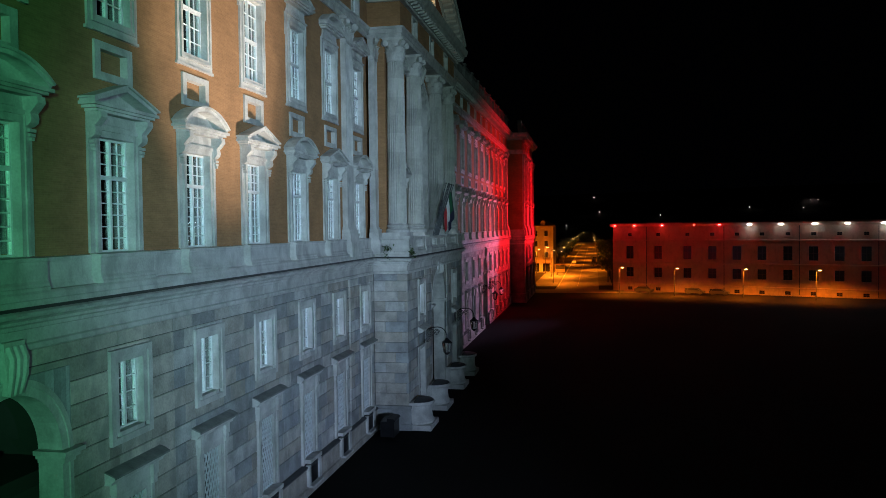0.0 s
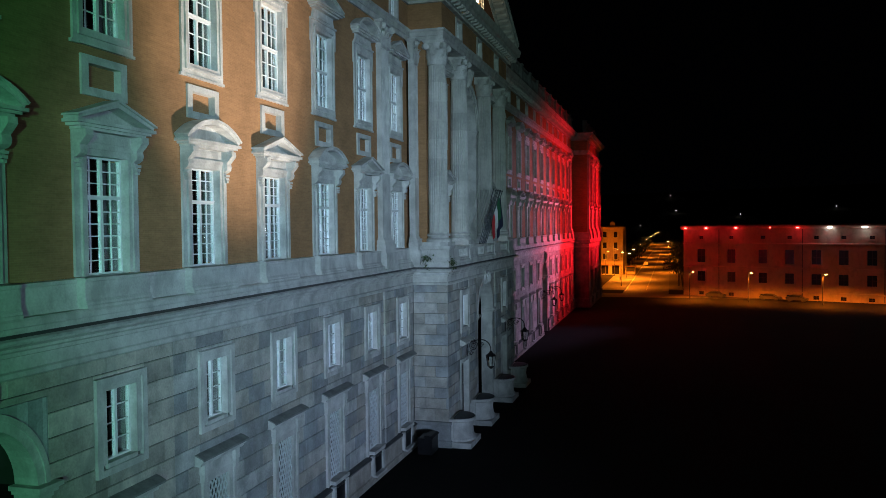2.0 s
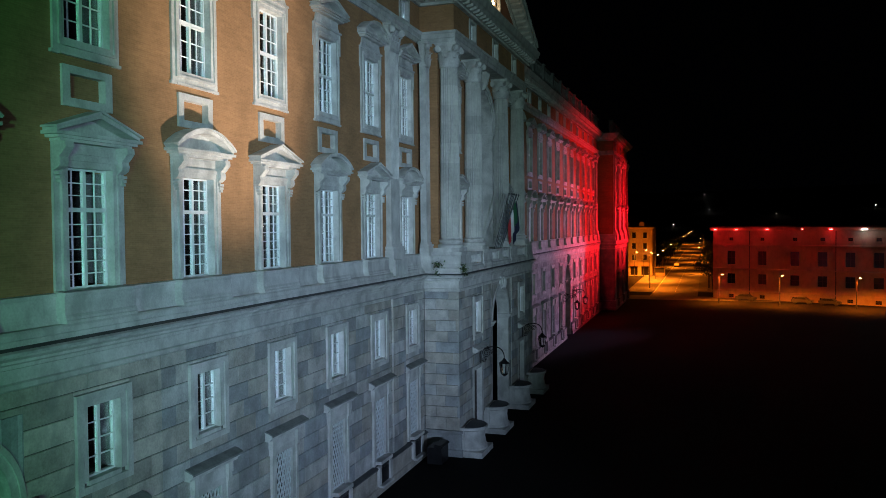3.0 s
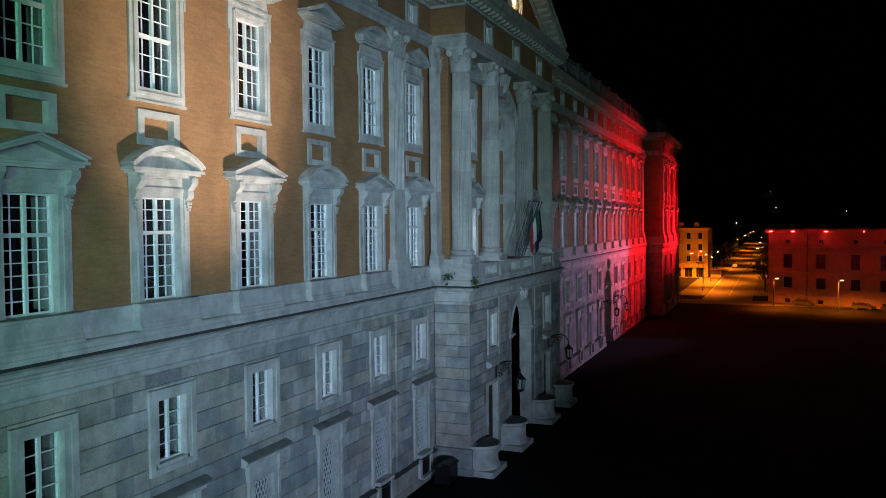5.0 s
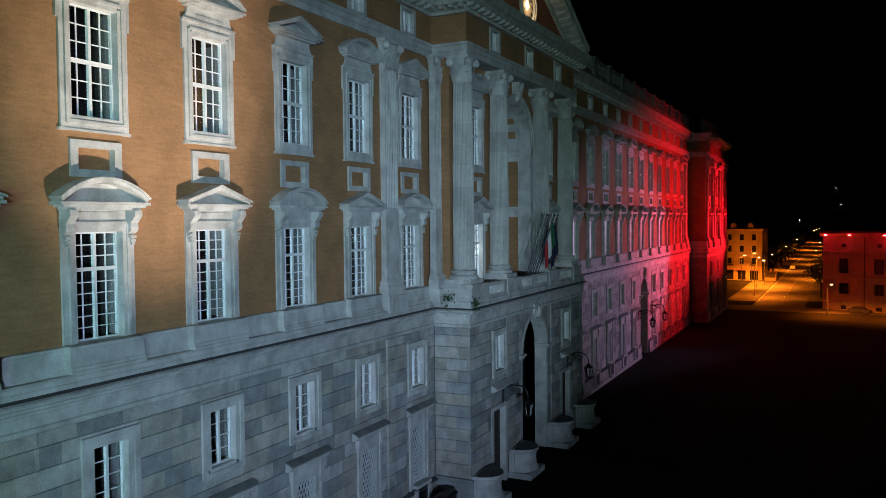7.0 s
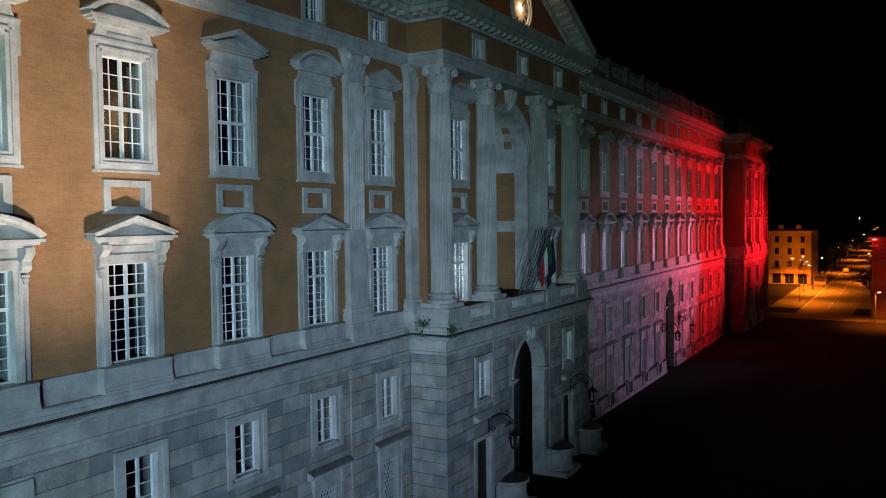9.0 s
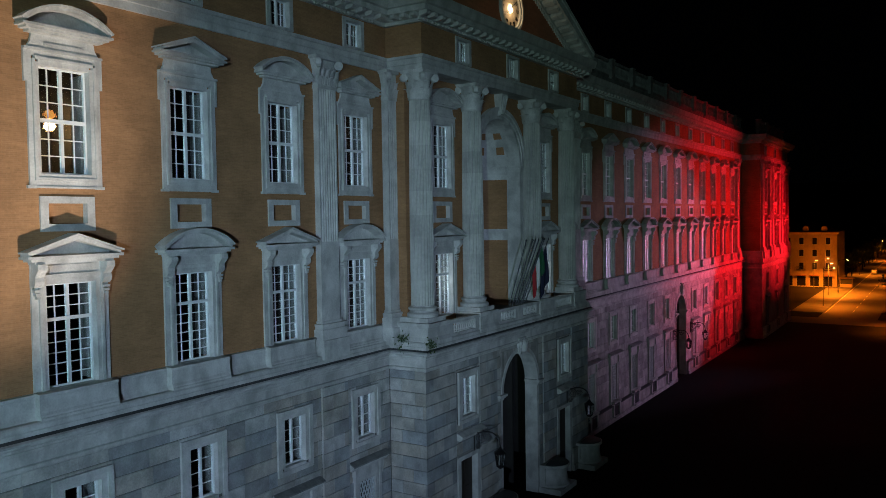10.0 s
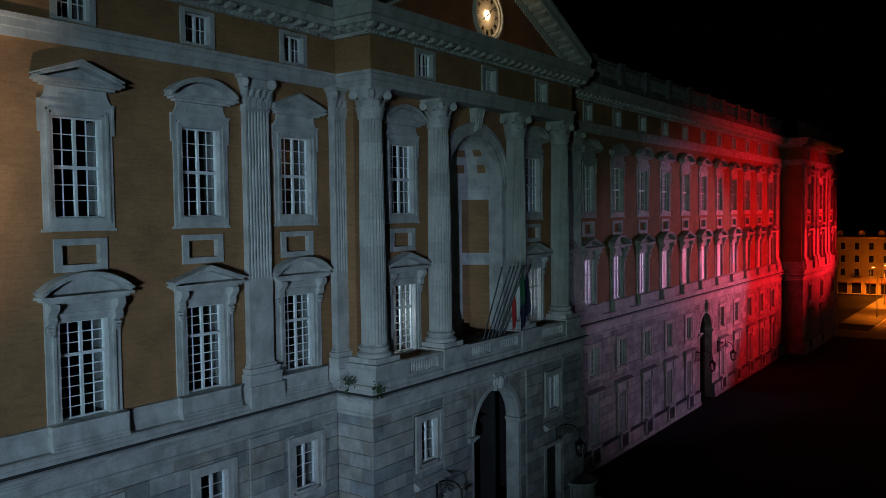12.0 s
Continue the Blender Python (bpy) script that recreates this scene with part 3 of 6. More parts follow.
# ---------------------------------------------------------------- middle block
block = thing("wall_middle", "projecting palace entrance block of stone and brick", "wall", kind="structure")
PX, PY = 3.25, 13.2
bm = B()
slab(bm, PX - 1.2, PX - 0.16, -PY + 0.06, PY - 0.06, 0, 12.6, [(-3.05, 3.05, 0, 12.2)] + [h for s in (-8.0, 8.0) for h in ((s - 0.95, s + 0.95, 8.62, 11.42), (s - 1.25, s + 1.25, 0, 5.95))])
arch_hole(bm, PX - 1.2, PX - 0.16, 0, 3.05, 9.0, 12.05, 12.2, 0)
for s in (-1, 1):
    box(bm, -0.5, PX - 1.2, s * (PY - 0.06), s * (PY - 1.2), 0, 12.6)
part("base_core", bm, JOINT, block)
RING = [(0, -PY), (PX, -PY), (PX, PY), (0, PY)]
bm = B()
run(bm, [(-0.5, 12.5), (0.05, 12.5), (0.1, 12.56), (0.1, 12.7), (0, 12.75), (0, 13.16), (0.05, 13.19), (0.05, 13.3), (0.14, 13.37), (0.14, 13.45), (0.26, 13.54), (0.42, 13.58), (0.46, 13.7), (0.22, 13.82), (0.22, 14.06), (0.18, 14.08), (0.18, 14.26), (0.12, 14.34), (-0.5, 14.34)], RING)
part("string_course", bm, STONE, block)
bm = B()
run(bm, [(0.37, 13.755), (0.47, 13.705), (0.49, 13.66), (0.49, 13.74), (0.37, 13.795)], RING)
part("ledge_flashing", bm, LEAD_PALE, block, "weathered pale lead flashing")
bm = B()
run(bm, [(0.2, 13.82), (0.37, 13.745), (0.37, 13.785), (0.2, 13.9)], RING)
part("ledge_gutter", bm, LEAD, block, "black strip along the back of the ledge")
bm = B()
box(bm, -0.5, PX - 0.45, -PY + 0.45, PY - 0.45, 13.9, 14.2)
part("balcony_floor", bm, STONE, block)
WX = 1.4
bm = B()
slab(bm, WX - 1.0, WX, -12.4, 12.4, 14.2, 31.4, [(-3.5, 3.5, 14.2, 30.4)] + [h for s in (-8.1, 8.1) for h in ((s - 1.2, s + 1.2, 15.34, 19.76), (s - 1.2, s + 1.2, 24.0, 28.5), (s - 0.95, s + 0.95, 22.0, 23.0))])
for s in (-1, 1):
    box(bm, -0.8, WX - 1.0, s * 12.4, s * 11.6, 14.2, 31.4)
part("brick_wall", bm, BRICK, block)
bm = B()
arch_hole(bm, WX - 1.0, WX, 0, 3.5, 26.2, 29.7, 30.4, 0)
part("arch_spandrel", bm, BRICK, block)
TOP = [(0, -12.45), (2.85, -12.45), (2.85, 12.45), (0, 12.45)]
bm = B()
run(bm, [(-1.0, 31.4), (0.0, 31.4), (0.0, 31.75), (0.06, 31.78), (0.06, 32.1), (0.16, 32.15), (0.2, 32.3), (-1.0, 32.32)], TOP)
box(bm, 0.3, 2.0, -11.6, 11.6, 31.45, 31.7)
part("architrave", bm, STONE, block)
bm = B()
slab(bm, 2.0, 2.75, -12.35, 12.35, 32.3, 34.35, [(y - 0.85, y + 0.85, 32.5, 34.1) for y in (-7.3, 0, 7.3)])
for s in (-1, 1):
    box(bm, -0.5, 2.0, s * 12.35, s * 11.6, 32.3, 34.35)
part("frieze", bm, BRICK, block)
bm = B()
run(bm, [(o - (1.0 if o == 0 else 0), z) for o, z in CORNICE], TOP)
part("cornice", bm, STONE, block)
for y in (-7.3, 0, 7.3):
    copy_thing(made["a"], Matrix.Translation((2.75, y, 0)))
for y in (-8.1, 8.1):
    copy_thing(made["ntri" if y < 0 else "htri"], Matrix.Translation((WX, y, 0)))
    copy_thing(made["useg"], Matrix.Translation((WX, y, 0)))
    copy_thing(made["p"], Matrix.Translation((WX, y, 0)))
for y in (-8.0, 8.0):
    copy_thing(made["m"], Matrix.Translation((PX, y, 0)))
# pediment
PED_Z, PED_R = 35.95, 5.9
bm = B()
prism(bm, [(-12.4, PED_Z), (12.4, PED_Z), (0, PED_Z + PED_R)], 1.4, 2.6)
part("tympanum", bm, BRICK_RED, block)
bm = B()
raking(bm, "tri", 13.5, PED_Z - 0.1, PED_R + 0.3, 1.0, 3.9, 0.9)
part("raking_cornice", bm, STONE, block)


def column(y):
    c = thing("column", "giant fluted pale stone column with a leafy capital", "column", group="entrance columns", place=(2.15, y, 0))
    bm = B()
    box(bm, -1.05, 1.05, -1.05, 1.05, 15.5, 15.8)
    part("plinth_slab", bm, STONE, c, bevel=0.02)
    bm = B()
    lathe(bm, [(1.0, 15.8), (1.04, 15.88), (1.04, 16.0), (0.98, 16.08), (0.86, 16.12), (0.84, 16.24), (0.94, 16.28), (0.95, 16.38), (0.88, 16.44), (0.8, 16.46), (0.78, 16.55)], 0, 0, 32)
    part("base", bm, STONE, c, smooth=True)
    zs = [16.55, 18.1, 19.5, 20.9, 22.3, 23.8, 25.2, 26.7, 28.2, 29.55]
    n = 96
    for za, zb in zip(zs, zs[1:]):
        bm = B()
        rings = []
        for z in (za, (za + zb) / 2, zb):
            q = max(0.0, (z - 20.9) / 8.7)
            r = 0.76 - 0.1 * q ** 1.6
            d = 0.055 if za > 20.8 else 0.038
            rings.append([bm.verts.new(((r - (d if k % 4 in (1, 2) else 0)) * math.cos(2 * math.pi * k / n), (r - (d if k % 4 in (1, 2) else 0)) * math.sin(2 * math.pi * k / n), z)) for k in range(n)])
        for a, b in zip(rings, rings[1:]):
            for k in range(n):
                bm.faces.new((a[k], a[(k + 1) % n], b[(k + 1) % n], b[k]))
        part("drum", bm, DRUM, c)
    bm = B()
    lathe(bm, [(0.66, 29.53), (0.74, 29.6), (0.74, 29.7), (0.66, 29.75)], 0, 0, 32)
    part("necking", bm, STONE, c)
    capital(c, 0, 0, 29.7, 31.4, 0.66)
    return c


def leaf(bm, cx, cy, ang, z0, h, r, w, curl):
    """An acanthus leaf that leans on the bell and curls over at its tip."""
    ca, sa = math.cos(ang), math.sin(ang)
    rows = []
    for i in range(5):
        t = i / 4
        out = r + 0.05 + curl * t ** 3
        z = z0 + h * (t if t < 0.9 else 0.9 - (t - 0.9) * 0.8)
        ww = w * (0.75 + 0.5 * math.sin(math.pi * min(t * 0.9 + 0.1, 1))) * (1 - 0.55 * t * t)
        rows.append([bm.verts.new((cx + ca * o - sa * q, cy + sa * o + ca * q, z + dz)) for q, o, dz in ((-ww, out, 0), (-ww * 0.3, out + 0.06, 0), (ww * 0.3, out + 0.06, 0), (ww, out, 0), (0, out - 0.07, 0))])
    for a, b in zip(rows, rows[1:]):
        for k in range(5):
            bm.faces.new((a[k], a[(k + 1) % 5], b[(k + 1) % 5], b[k]))
    bm.faces.new(rows[-1])
    bm.faces.new(rows[0][::-1])


def capital(parent, cx, cy, z0, z1, r, angles=None):
    k = part("capital", B(), STONE, parent)
    bm = B()
    h = z1 - z0
    lathe(bm, [(r, z0), (r, z0 + h * 0.5), (r + 0.1, z0 + h * 0.75), (r + 0.28, z0 + h * 0.88)], cx, cy, 24)
    for i in range(8):
        leaf(bm, cx, cy, 2 * math.pi * i / 8, z0, h * 0.4, r, 0.27, 0.26)
        leaf(bm, cx, cy, 2 * math.pi * (i + 0.5) / 8, z0 + 0.05, h * 0.68, r, 0.25, 0.34)
    for i in range(4):
        a = math.pi / 4 + i * math.pi / 2
        px, py = cx + (r + 0.34) * math.cos(a), cy + (r + 0.34) * math.sin(a)
        m = Matrix.Translation((px, py, z0 + h * 0.74)) @ Euler((math.pi / 2, 0, a)).to_matrix().to_4x4()
        bmesh.ops.create_cone(bm, cap_ends=True, segments=14, radius1=0.25, radius2=0.25, depth=0.3, matrix=m)
        bmesh.ops.create_cone(bm, cap_ends=True, segments=10, radius1=0.1, radius2=0.1, depth=0.38, matrix=m)
        leaf(bm, cx, cy, a, z0 + h * 0.25, h * 0.55, r + 0.05, 0.2, 0.36)
    n = 8
    pts = []
    for i in range(4):
        a0 = math.pi / 4 + i * math.pi / 2
        for j in range(n):
            t = j / n
            a = a0 + t * math.pi / 2
            rr = r + 0.62 - 0.42 * math.sin(math.pi * t) ** 0.7
            pts.append((cx + rr * math.cos(a), cy + rr * math.sin(a)))
    for za, zb, kk in ((z0 + h * 0.88, z0 + h * 0.95, 0.94), (z0 + h * 0.95, z1, 1.0)):
        a = [bm.verts.new((cx + (x - cx) * kk, cy + (y - cy) * kk, za)) for x, y in pts]
        b = [bm.verts.new((cx + (x - cx) * kk, cy + (y - cy) * kk, zb)) for x, y in pts]
        bm.faces.new(a[::-1])
        bm.faces.new(b)
        for i in range(len(pts)):
            bm.faces.new((a[i], a[(i + 1) % len(pts)], b[(i + 1) % len(pts)], b[i]))
    bmesh.ops.recalc_face_normals(bm, faces=bm.faces)
    bm.to_mesh(k.data)
    bm.free()


COLS = [-11.75, -5.2, 4.4, 11.3]
first = column(COLS[0])
for y in COLS[1:]:
    copy_thing(first, Matrix.Translation((2.15, y, 0)))


def pilaster(x, y, label="fluted pale stone pilaster with a leafy capital"):
    p = thing("pilaster", label, "pilaster", group="pilasters", place=(x, y, 0))
    bm = B()
    box(bm, -0.1, 0.8, -1.15, 1.15, 14.1, 15.2)
    part("pedestal", bm, STONE, p, bevel=0.02)
    bm = B()
    for o, z0, z1 in ((0.28, 15.2, 15.6), (0.3, 15.6, 15.8), (0.2, 15.8, 15.95), (0.24, 15.95, 16.1), (0.08, 16.1, 16.25)):
        box(bm, -0.1, 0.38 + o, -0.8 - o, 0.8 + o, z0, z1)
    part("base", bm, STONE, p, bevel=0.03)
    bm = B()
    box(bm, -0.1, 0.38, -0.8, 0.8, 16.25, 20.8)
    outline = [(-0.1, -0.78), (0.38, -0.78)]
    n = 7
    for i in range(n):
        a = -0.72 + 1.44 * i / n
        wdt = 1.44 / n
        outline += [(0.38, a + wdt * 0.18), (0.31, a + wdt * 0.3), (0.31, a + wdt * 0.7), (0.38, a + wdt * 0.82)]
    outline += [(0.38, 0.78), (-0.1, 0.78)]
    lo = [bm.verts.new((x, y, 20.8)) for x, y in outline]
    hi = [bm.verts.new((x, y, 29.6)) for x, y in outline]
    for i in range(len(outline)):
        bm.faces.new((lo[i], lo[(i + 1) % len(outline)], hi[(i + 1) % len(outline)], hi[i]))
    bm.faces.new(hi)
    box(bm, -0.1, 0.44, -0.84, 0.84, 29.55, 29.75)
    part("shaft", bm, STONE, p)
    bm = B()
    prism(bm, [(-0.78, 29.75), (0.78, 29.75), (0.8, 30.6), (1.0, 31.2), (-1.0, 31.2), (-0.8, 30.6)], -0.1, 0.4)
    for i, q in enumerate((-0.62, -0.21, 0.21, 0.62)):
        leaf(bm, -0.28, q, 0, 29.75, 0.62, 0.66, 0.2, 0.2)
    for q in (-0.8, -0.41, 0.0, 0.41, 0.8):
        leaf(bm, -0.28, q, 0, 29.8, 1.08, 0.66, 0.18, 0.26)
    for s in (-1, 1):
        m = Matrix.Translation((0.56, s * 0.88, 30.98)) @ Euler((math.pi / 2, 0, s * math.pi / 4)).to_matrix().to_4x4()
        bmesh.ops.create_cone(bm, cap_ends=True, segments=14, radius1=0.25, radius2=0.25, depth=0.3, matrix=m)
        bmesh.ops.create_cone(bm, cap_ends=True, segments=10, radius1=0.1, radius2=0.1, depth=0.38, matrix=m)
    prism(bm, [(-1.1, 31.2), (1.1, 31.2), (1.12, 31.4), (-1.12, 31.4)], -0.1, 0.62)
    part("capital", bm, STONE, p)
    return p


pil = pilaster(0, -18.65)
for x, y in ((0.4, -12.55), (0.4, 12.55), (0, 17.95), (0, 88.75)):
    copy_thing(pil, Matrix.Translation((x, y, 0)))

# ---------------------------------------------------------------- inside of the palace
rooms = thing("interior", "plastered rooms behind the palace windows, coloured near black as unlit", "room", kind="structure")
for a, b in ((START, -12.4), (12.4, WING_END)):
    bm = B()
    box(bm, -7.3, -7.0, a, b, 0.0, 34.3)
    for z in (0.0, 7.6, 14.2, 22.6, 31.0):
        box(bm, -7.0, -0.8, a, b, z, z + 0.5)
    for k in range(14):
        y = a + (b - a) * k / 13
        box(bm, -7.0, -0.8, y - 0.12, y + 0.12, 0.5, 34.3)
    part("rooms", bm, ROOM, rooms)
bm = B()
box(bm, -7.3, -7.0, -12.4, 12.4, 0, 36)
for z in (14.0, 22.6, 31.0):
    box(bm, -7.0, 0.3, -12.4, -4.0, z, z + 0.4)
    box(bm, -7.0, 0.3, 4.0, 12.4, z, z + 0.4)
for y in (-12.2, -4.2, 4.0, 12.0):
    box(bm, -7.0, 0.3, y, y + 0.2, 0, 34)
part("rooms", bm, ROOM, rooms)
bm = B()
box(bm, -14.0, 0.6, START, WING_END, 35.95, 36.05)
prism(bm, [(START, 36.05), (WING_END, 36.05), (WING_END, 36.1), (START, 36.1)], -14, 0.6)
part("roof_deck", bm, ROOF, rooms)
bm = B()
box(bm, -14.0, 2.6, -12.4, 12.4, 35.9, 36.0)
part("roof_deck", bm, ROOF, rooms)
bm = B()
box(bm, -14.3, -14.0, START, WING_END + 30, 0, 36)
box(bm, -14.0, -0.8, START - 0.3, START, 0, 36)
part("back_wall", bm, BRICK, rooms)


def ceiling_lamp(x, y, z, watts):
    c = thing("ceiling_lamp", "warm glass ceiling lamp in a palace room", "lamp", place=(x, y, z))
    bm = B()
    tube(bm, [(0, 0, 0.25), (0, 0, 1.6)], 0.03)
    part("rod", bm, IRON, c)
    bm = B()
    lathe(bm, [(0.05, -0.2), (0.22, -0.1), (0.25, 0.05), (0.15, 0.22), (0.06, 0.26)], 0, 0, 16)
    part("shade", bm, glow("lamp_glass", (1.0, 0.42, 0.1), 0.9), c, "glowing amber glass shade", smooth=True)
    point("room_light", (x, y, z - 0.5), watts, (1.0, 0.6, 0.25), 0.25)


ceiling_lamp(-5.3, -32.0, 27.2, 340)
ceiling_lamp(-5.2, -13.4, 28.2, 30)
# the two tall windows behind the columns are lit from within; an added cloth brightens their panes
BOUNCE_CLOTH = mat("white_bounce_cloth", (0.7, 0.72, 0.75), 0.9, 0.12, 2.0, 12, 0.1)
for y, watts in ((-8.1, 55), (8.1, 30)):
    # unseen pale cloth, added as a reflector for the lamp before it
    c = thing("curtain", "white cloth added behind a tall lit window to bounce its lamp's light", "curtain", group="net curtains", place=(-0.5, y, 14.6))
    bm = B()
    rows = [[bm.verts.new((0.06 * math.sin(q * 1.9), -1.5 + 3.0 * q / 60, z)) for q in range(61)] for z in (0.0, 5.2)]
    for q in range(60):
        bm.faces.new((rows[0][q], rows[0][q + 1], rows[1][q + 1], rows[1][q]))
    part("cloth", bm, BOUNCE_CLOTH, c, smooth=True)
    bm = B()
    tube(bm, [(0, -1.6, 5.25), (0, 1.6, 5.25)], 0.03, 6)
    part("rod", bm, IRON, c)
    l = thing("pendant_lamp", "small white glass pendant lamp behind a tall window", "lamp", group="pendant lamps", place=(0.05, y - 0.3, 18.0))
    bm = B()
    lathe(bm, [(0.03, -0.14), (0.11, -0.06), (0.12, 0.04), (0.05, 0.13)], 0, 0, 12)
    part("shade", bm, glow("white_lamp_glass", (0.9, 0.95, 1.0), 14), l, "glowing white glass shade", smooth=True)
    bm = B()
    tube(bm, [(0, 0, 0.12), (0, 0, 3.0)], 0.015, 5)
    part("cord", bm, IRON, l)
    point("room_light", (0.05, y - 0.3, 17.7), watts, (0.85, 0.93, 1.0), 0.2)

# ---------------------------------------------------------------- middle block: pedestals, balcony, niche, portal
PED = [(-0.4, 14.1), (0.12, 14.1), (0.12, 14.36), (0.04, 14.52), (0.0, 14.6), (0.0, 15.22), (0.05, 15.28), (0.08, 15.4), (0.08, 15.5), (-0.4, 15.5)]
for y in COLS:
    a, b = y - 1.25, y + 1.25
    bm = B()
    box(bm, 0.92, PX + 0.06, a + 0.03, b - 0.03, 14.1, 15.47)
    run(bm, PED, [(0.9, a), (PX + 0.12, a), (PX + 0.12, b), (0.9, b)])
    part("column_pedestal", bm, STONE, block)
bal = B()
lathe(bal, [(0.075, 0), (0.075, 0.05), (0.045, 0.08), (0.1, 0.26), (0.085, 0.36), (0.045, 0.56), (0.075, 0.6), (0.075, 0.66)], 0, 0, 8)
BALUSTER = mesh_of("baluster", bal, STONE, smooth=True)


def balustrade(name, y0, y1, x, z, parts, rail=0.3):
    b = thing(name, "pale stone balustrade with small turned balusters", "balustrade", group="balcony balustrades", place=(x, 0, z))
    bm = B()
    box(bm, -0.28, 0.1, y0, y1, 0, 0.42)
    box(bm, -0.24, 0.14, y0, y1, 1.08, 1.3)
    ys = [y0 + (y1 - y0) * i / parts for i in range(parts + 1)]
    for i, y in enumerate(ys):
        w = 0.6 if 0 < i < parts else 0.55
        box(bm, -0.24, 0.1, max(y - w, y0), min(y + w, y1), 0.42, 1.08)
    part("balustrade_frame", bm, STONE, b, bevel=0.015)
    for a, c in zip(ys, ys[1:]):
        n = max(2, int((c - a - 1.2) / 0.24))
        for i in range(n):
            piece("baluster", BALUSTER, Matrix.Translation((-0.07, a + 0.6 + (c - a - 1.2) * (i + 0.5) / n, 0.42)), b)
    return b


balustrade("balustrade", -10.48, -6.47, PX - 0.05, 14.1, 1)
balustrade("balustrade", -3.93, 3.13, PX - 0.05, 14.1, 2)
balustrade("balustrade", 5.67, 10.03, PX - 0.05, 14.1, 1)

# the great niche over the balcony
bm = B()
SPR = 26.2
n = 28
arc = [math.pi * i / n for i in range(n + 1)]
for a, b in zip(arc, arc[1:]):
    for r0, r1, x1 in ((3.38, 3.68, 1.58), (3.68, 3.98, 1.66), (3.98, 4.25, 1.76)):
        prism(bm, [(r0 * math.cos(a), SPR + r0 * math.sin(a)), (r1 * math.cos(a), SPR + r1 * math.sin(a)), (r1 * math.cos(b), SPR + r1 * math.sin(b)), (r0 * math.cos(b), SPR + r0 * math.sin(b))], WX - 0.2, x1)
part("niche_arch", bm, STONE, block)
for s in (-1, 1):
    bm = B()
    box(bm, 0.5, WX + 0.16, s * 3.4, s * 4.15, 14.2, 25.7)
    part("niche_jamb", bm, STONE, block, bevel=0.02)
    bm = B()
    for o, z0, z1 in ((0.05, 25.7, 25.85), (0.1, 25.85, 26.0), (0.2, 26.0, 26.2)):
        box(bm, 0.5, WX + 0.16 + o, s * (3.4 - o), s * (4.15 + o), z0, z1)
    part("impost", bm, STONE, block)
bm = B()
for a, b in zip(arc, arc[1:]):
    prism(bm, [(3.38 * math.cos(a), SPR + 3.38 * math.sin(a)), (3.7 * math.cos(a), SPR + 3.7 * math.sin(a)), (3.7 * math.cos(b), SPR + 3.7 * math.sin(b)), (3.38 * math.cos(b), SPR + 3.38 * math.sin(b))], 0.48, WX - 0.2)
part("niche_vault", bm, STONE, block)
APSE = 0.5


def bend(bm, r0, r1, a0, a1, z0, z1, n):
    """A piece of curved wall round the apse's axis."""
    rows = []
    for i in range(n + 1):
        q = radians(a0 + (a1 - a0) * i / n)
        rows.append([bm.verts.new((APSE + r * math.cos(q), r * math.sin(q), z)) for r, z in ((r0, z0), (r1, z0), (r1, z1), (r0, z1))])
    for p, q in zip(rows, rows[1:]):
        for k in range(4):
            bm.faces.new((p[k], q[k], q[(k + 1) % 4], p[(k + 1) % 4]))
    bm.faces.new(rows[0])
    bm.faces.new(rows[-1][::-1])


bm = B()
bend(bm, 3.4, 3.75, 90, 162, 14.2, 26.2, 18)
bend(bm, 3.4, 3.75, 198, 270, 14.2, 26.2, 18)
bend(bm, 3.4, 3.75, 162, 198, 19.2, 26.2, 8)
part("niche_wall", bm, STONE, block, smooth=True)
bm = B()
for o, z0, z1 in ((0.05, 25.5, 25.7), (0.12, 25.7, 25.9), (0.24, 25.9, 26.15)):
    bend(bm, 3.4 - o, 3.5, 90, 270, z0, z1, 40)
part("niche_cornice", bm, STONE, block, smooth=True)
for a0, a1 in ((92, 128), (232, 268)):
    for z0, z1 in ((14.9, 20.2), (21.1, 25.1)):
        bm = B()
        bend(bm, 3.385, 3.5, a0, a1, z0, z1, 10)
        part("niche_infill", bm, BRICK, block)
bm = B()
rows = []
for i in range(13):
    e = radians(90 * i / 12)
    rows.append([bm.verts.new((APSE + 3.4 * math.cos(e) * math.cos(radians(90 + 5 * k)), 3.4 * math.cos(e) * math.sin(radians(90 + 5 * k)), SPR + 3.4 * math.sin(e))) for k in range(37)])
for p, q in zip(rows[:-1], rows[1:]):
    for k in range(36):
        bm.faces.new((p[k], p[k + 1], q[k + 1], q[k]))
part("niche_dome", bm, STONE, block, smooth=True)
for z0, z1, w in ((27.1, 27.7, 6.0), (28.3, 28.75, 7.5)):
    for a in (100, 130, 160, 200, 230, 260):
        bm = B()
        for p, q in ((a - w, a), (a, a + w)):
            v = []
            for ang, z in ((p, z0), (q, z0), (q, z1), (p, z1)):
                r = math.sqrt(max(0.1, 3.37 ** 2 - (z - SPR) ** 2))
                v.append(bm.verts.new((APSE + r * math.cos(radians(ang)), r * math.sin(radians(ang)), z)))
            bm.faces.new(v)
        part("coffer_infill", bm, BRICK, block)
bm = B()
bend(bm, 3.0, 3.45, 158, 202, 19.2, 19.6, 8)
prism(bm, [(-1.5, 19.6), (1.5, 19.6), (0, 20.5)], APSE - 3.4, APSE - 2.85)
for s in (-1, 1):
    box(bm, APSE - 3.38, APSE - 3.12, s * 0.95, s * 1.25, 14.2, 19.2)
part("niche_door_surround", bm, STONE, block)
bm = B()
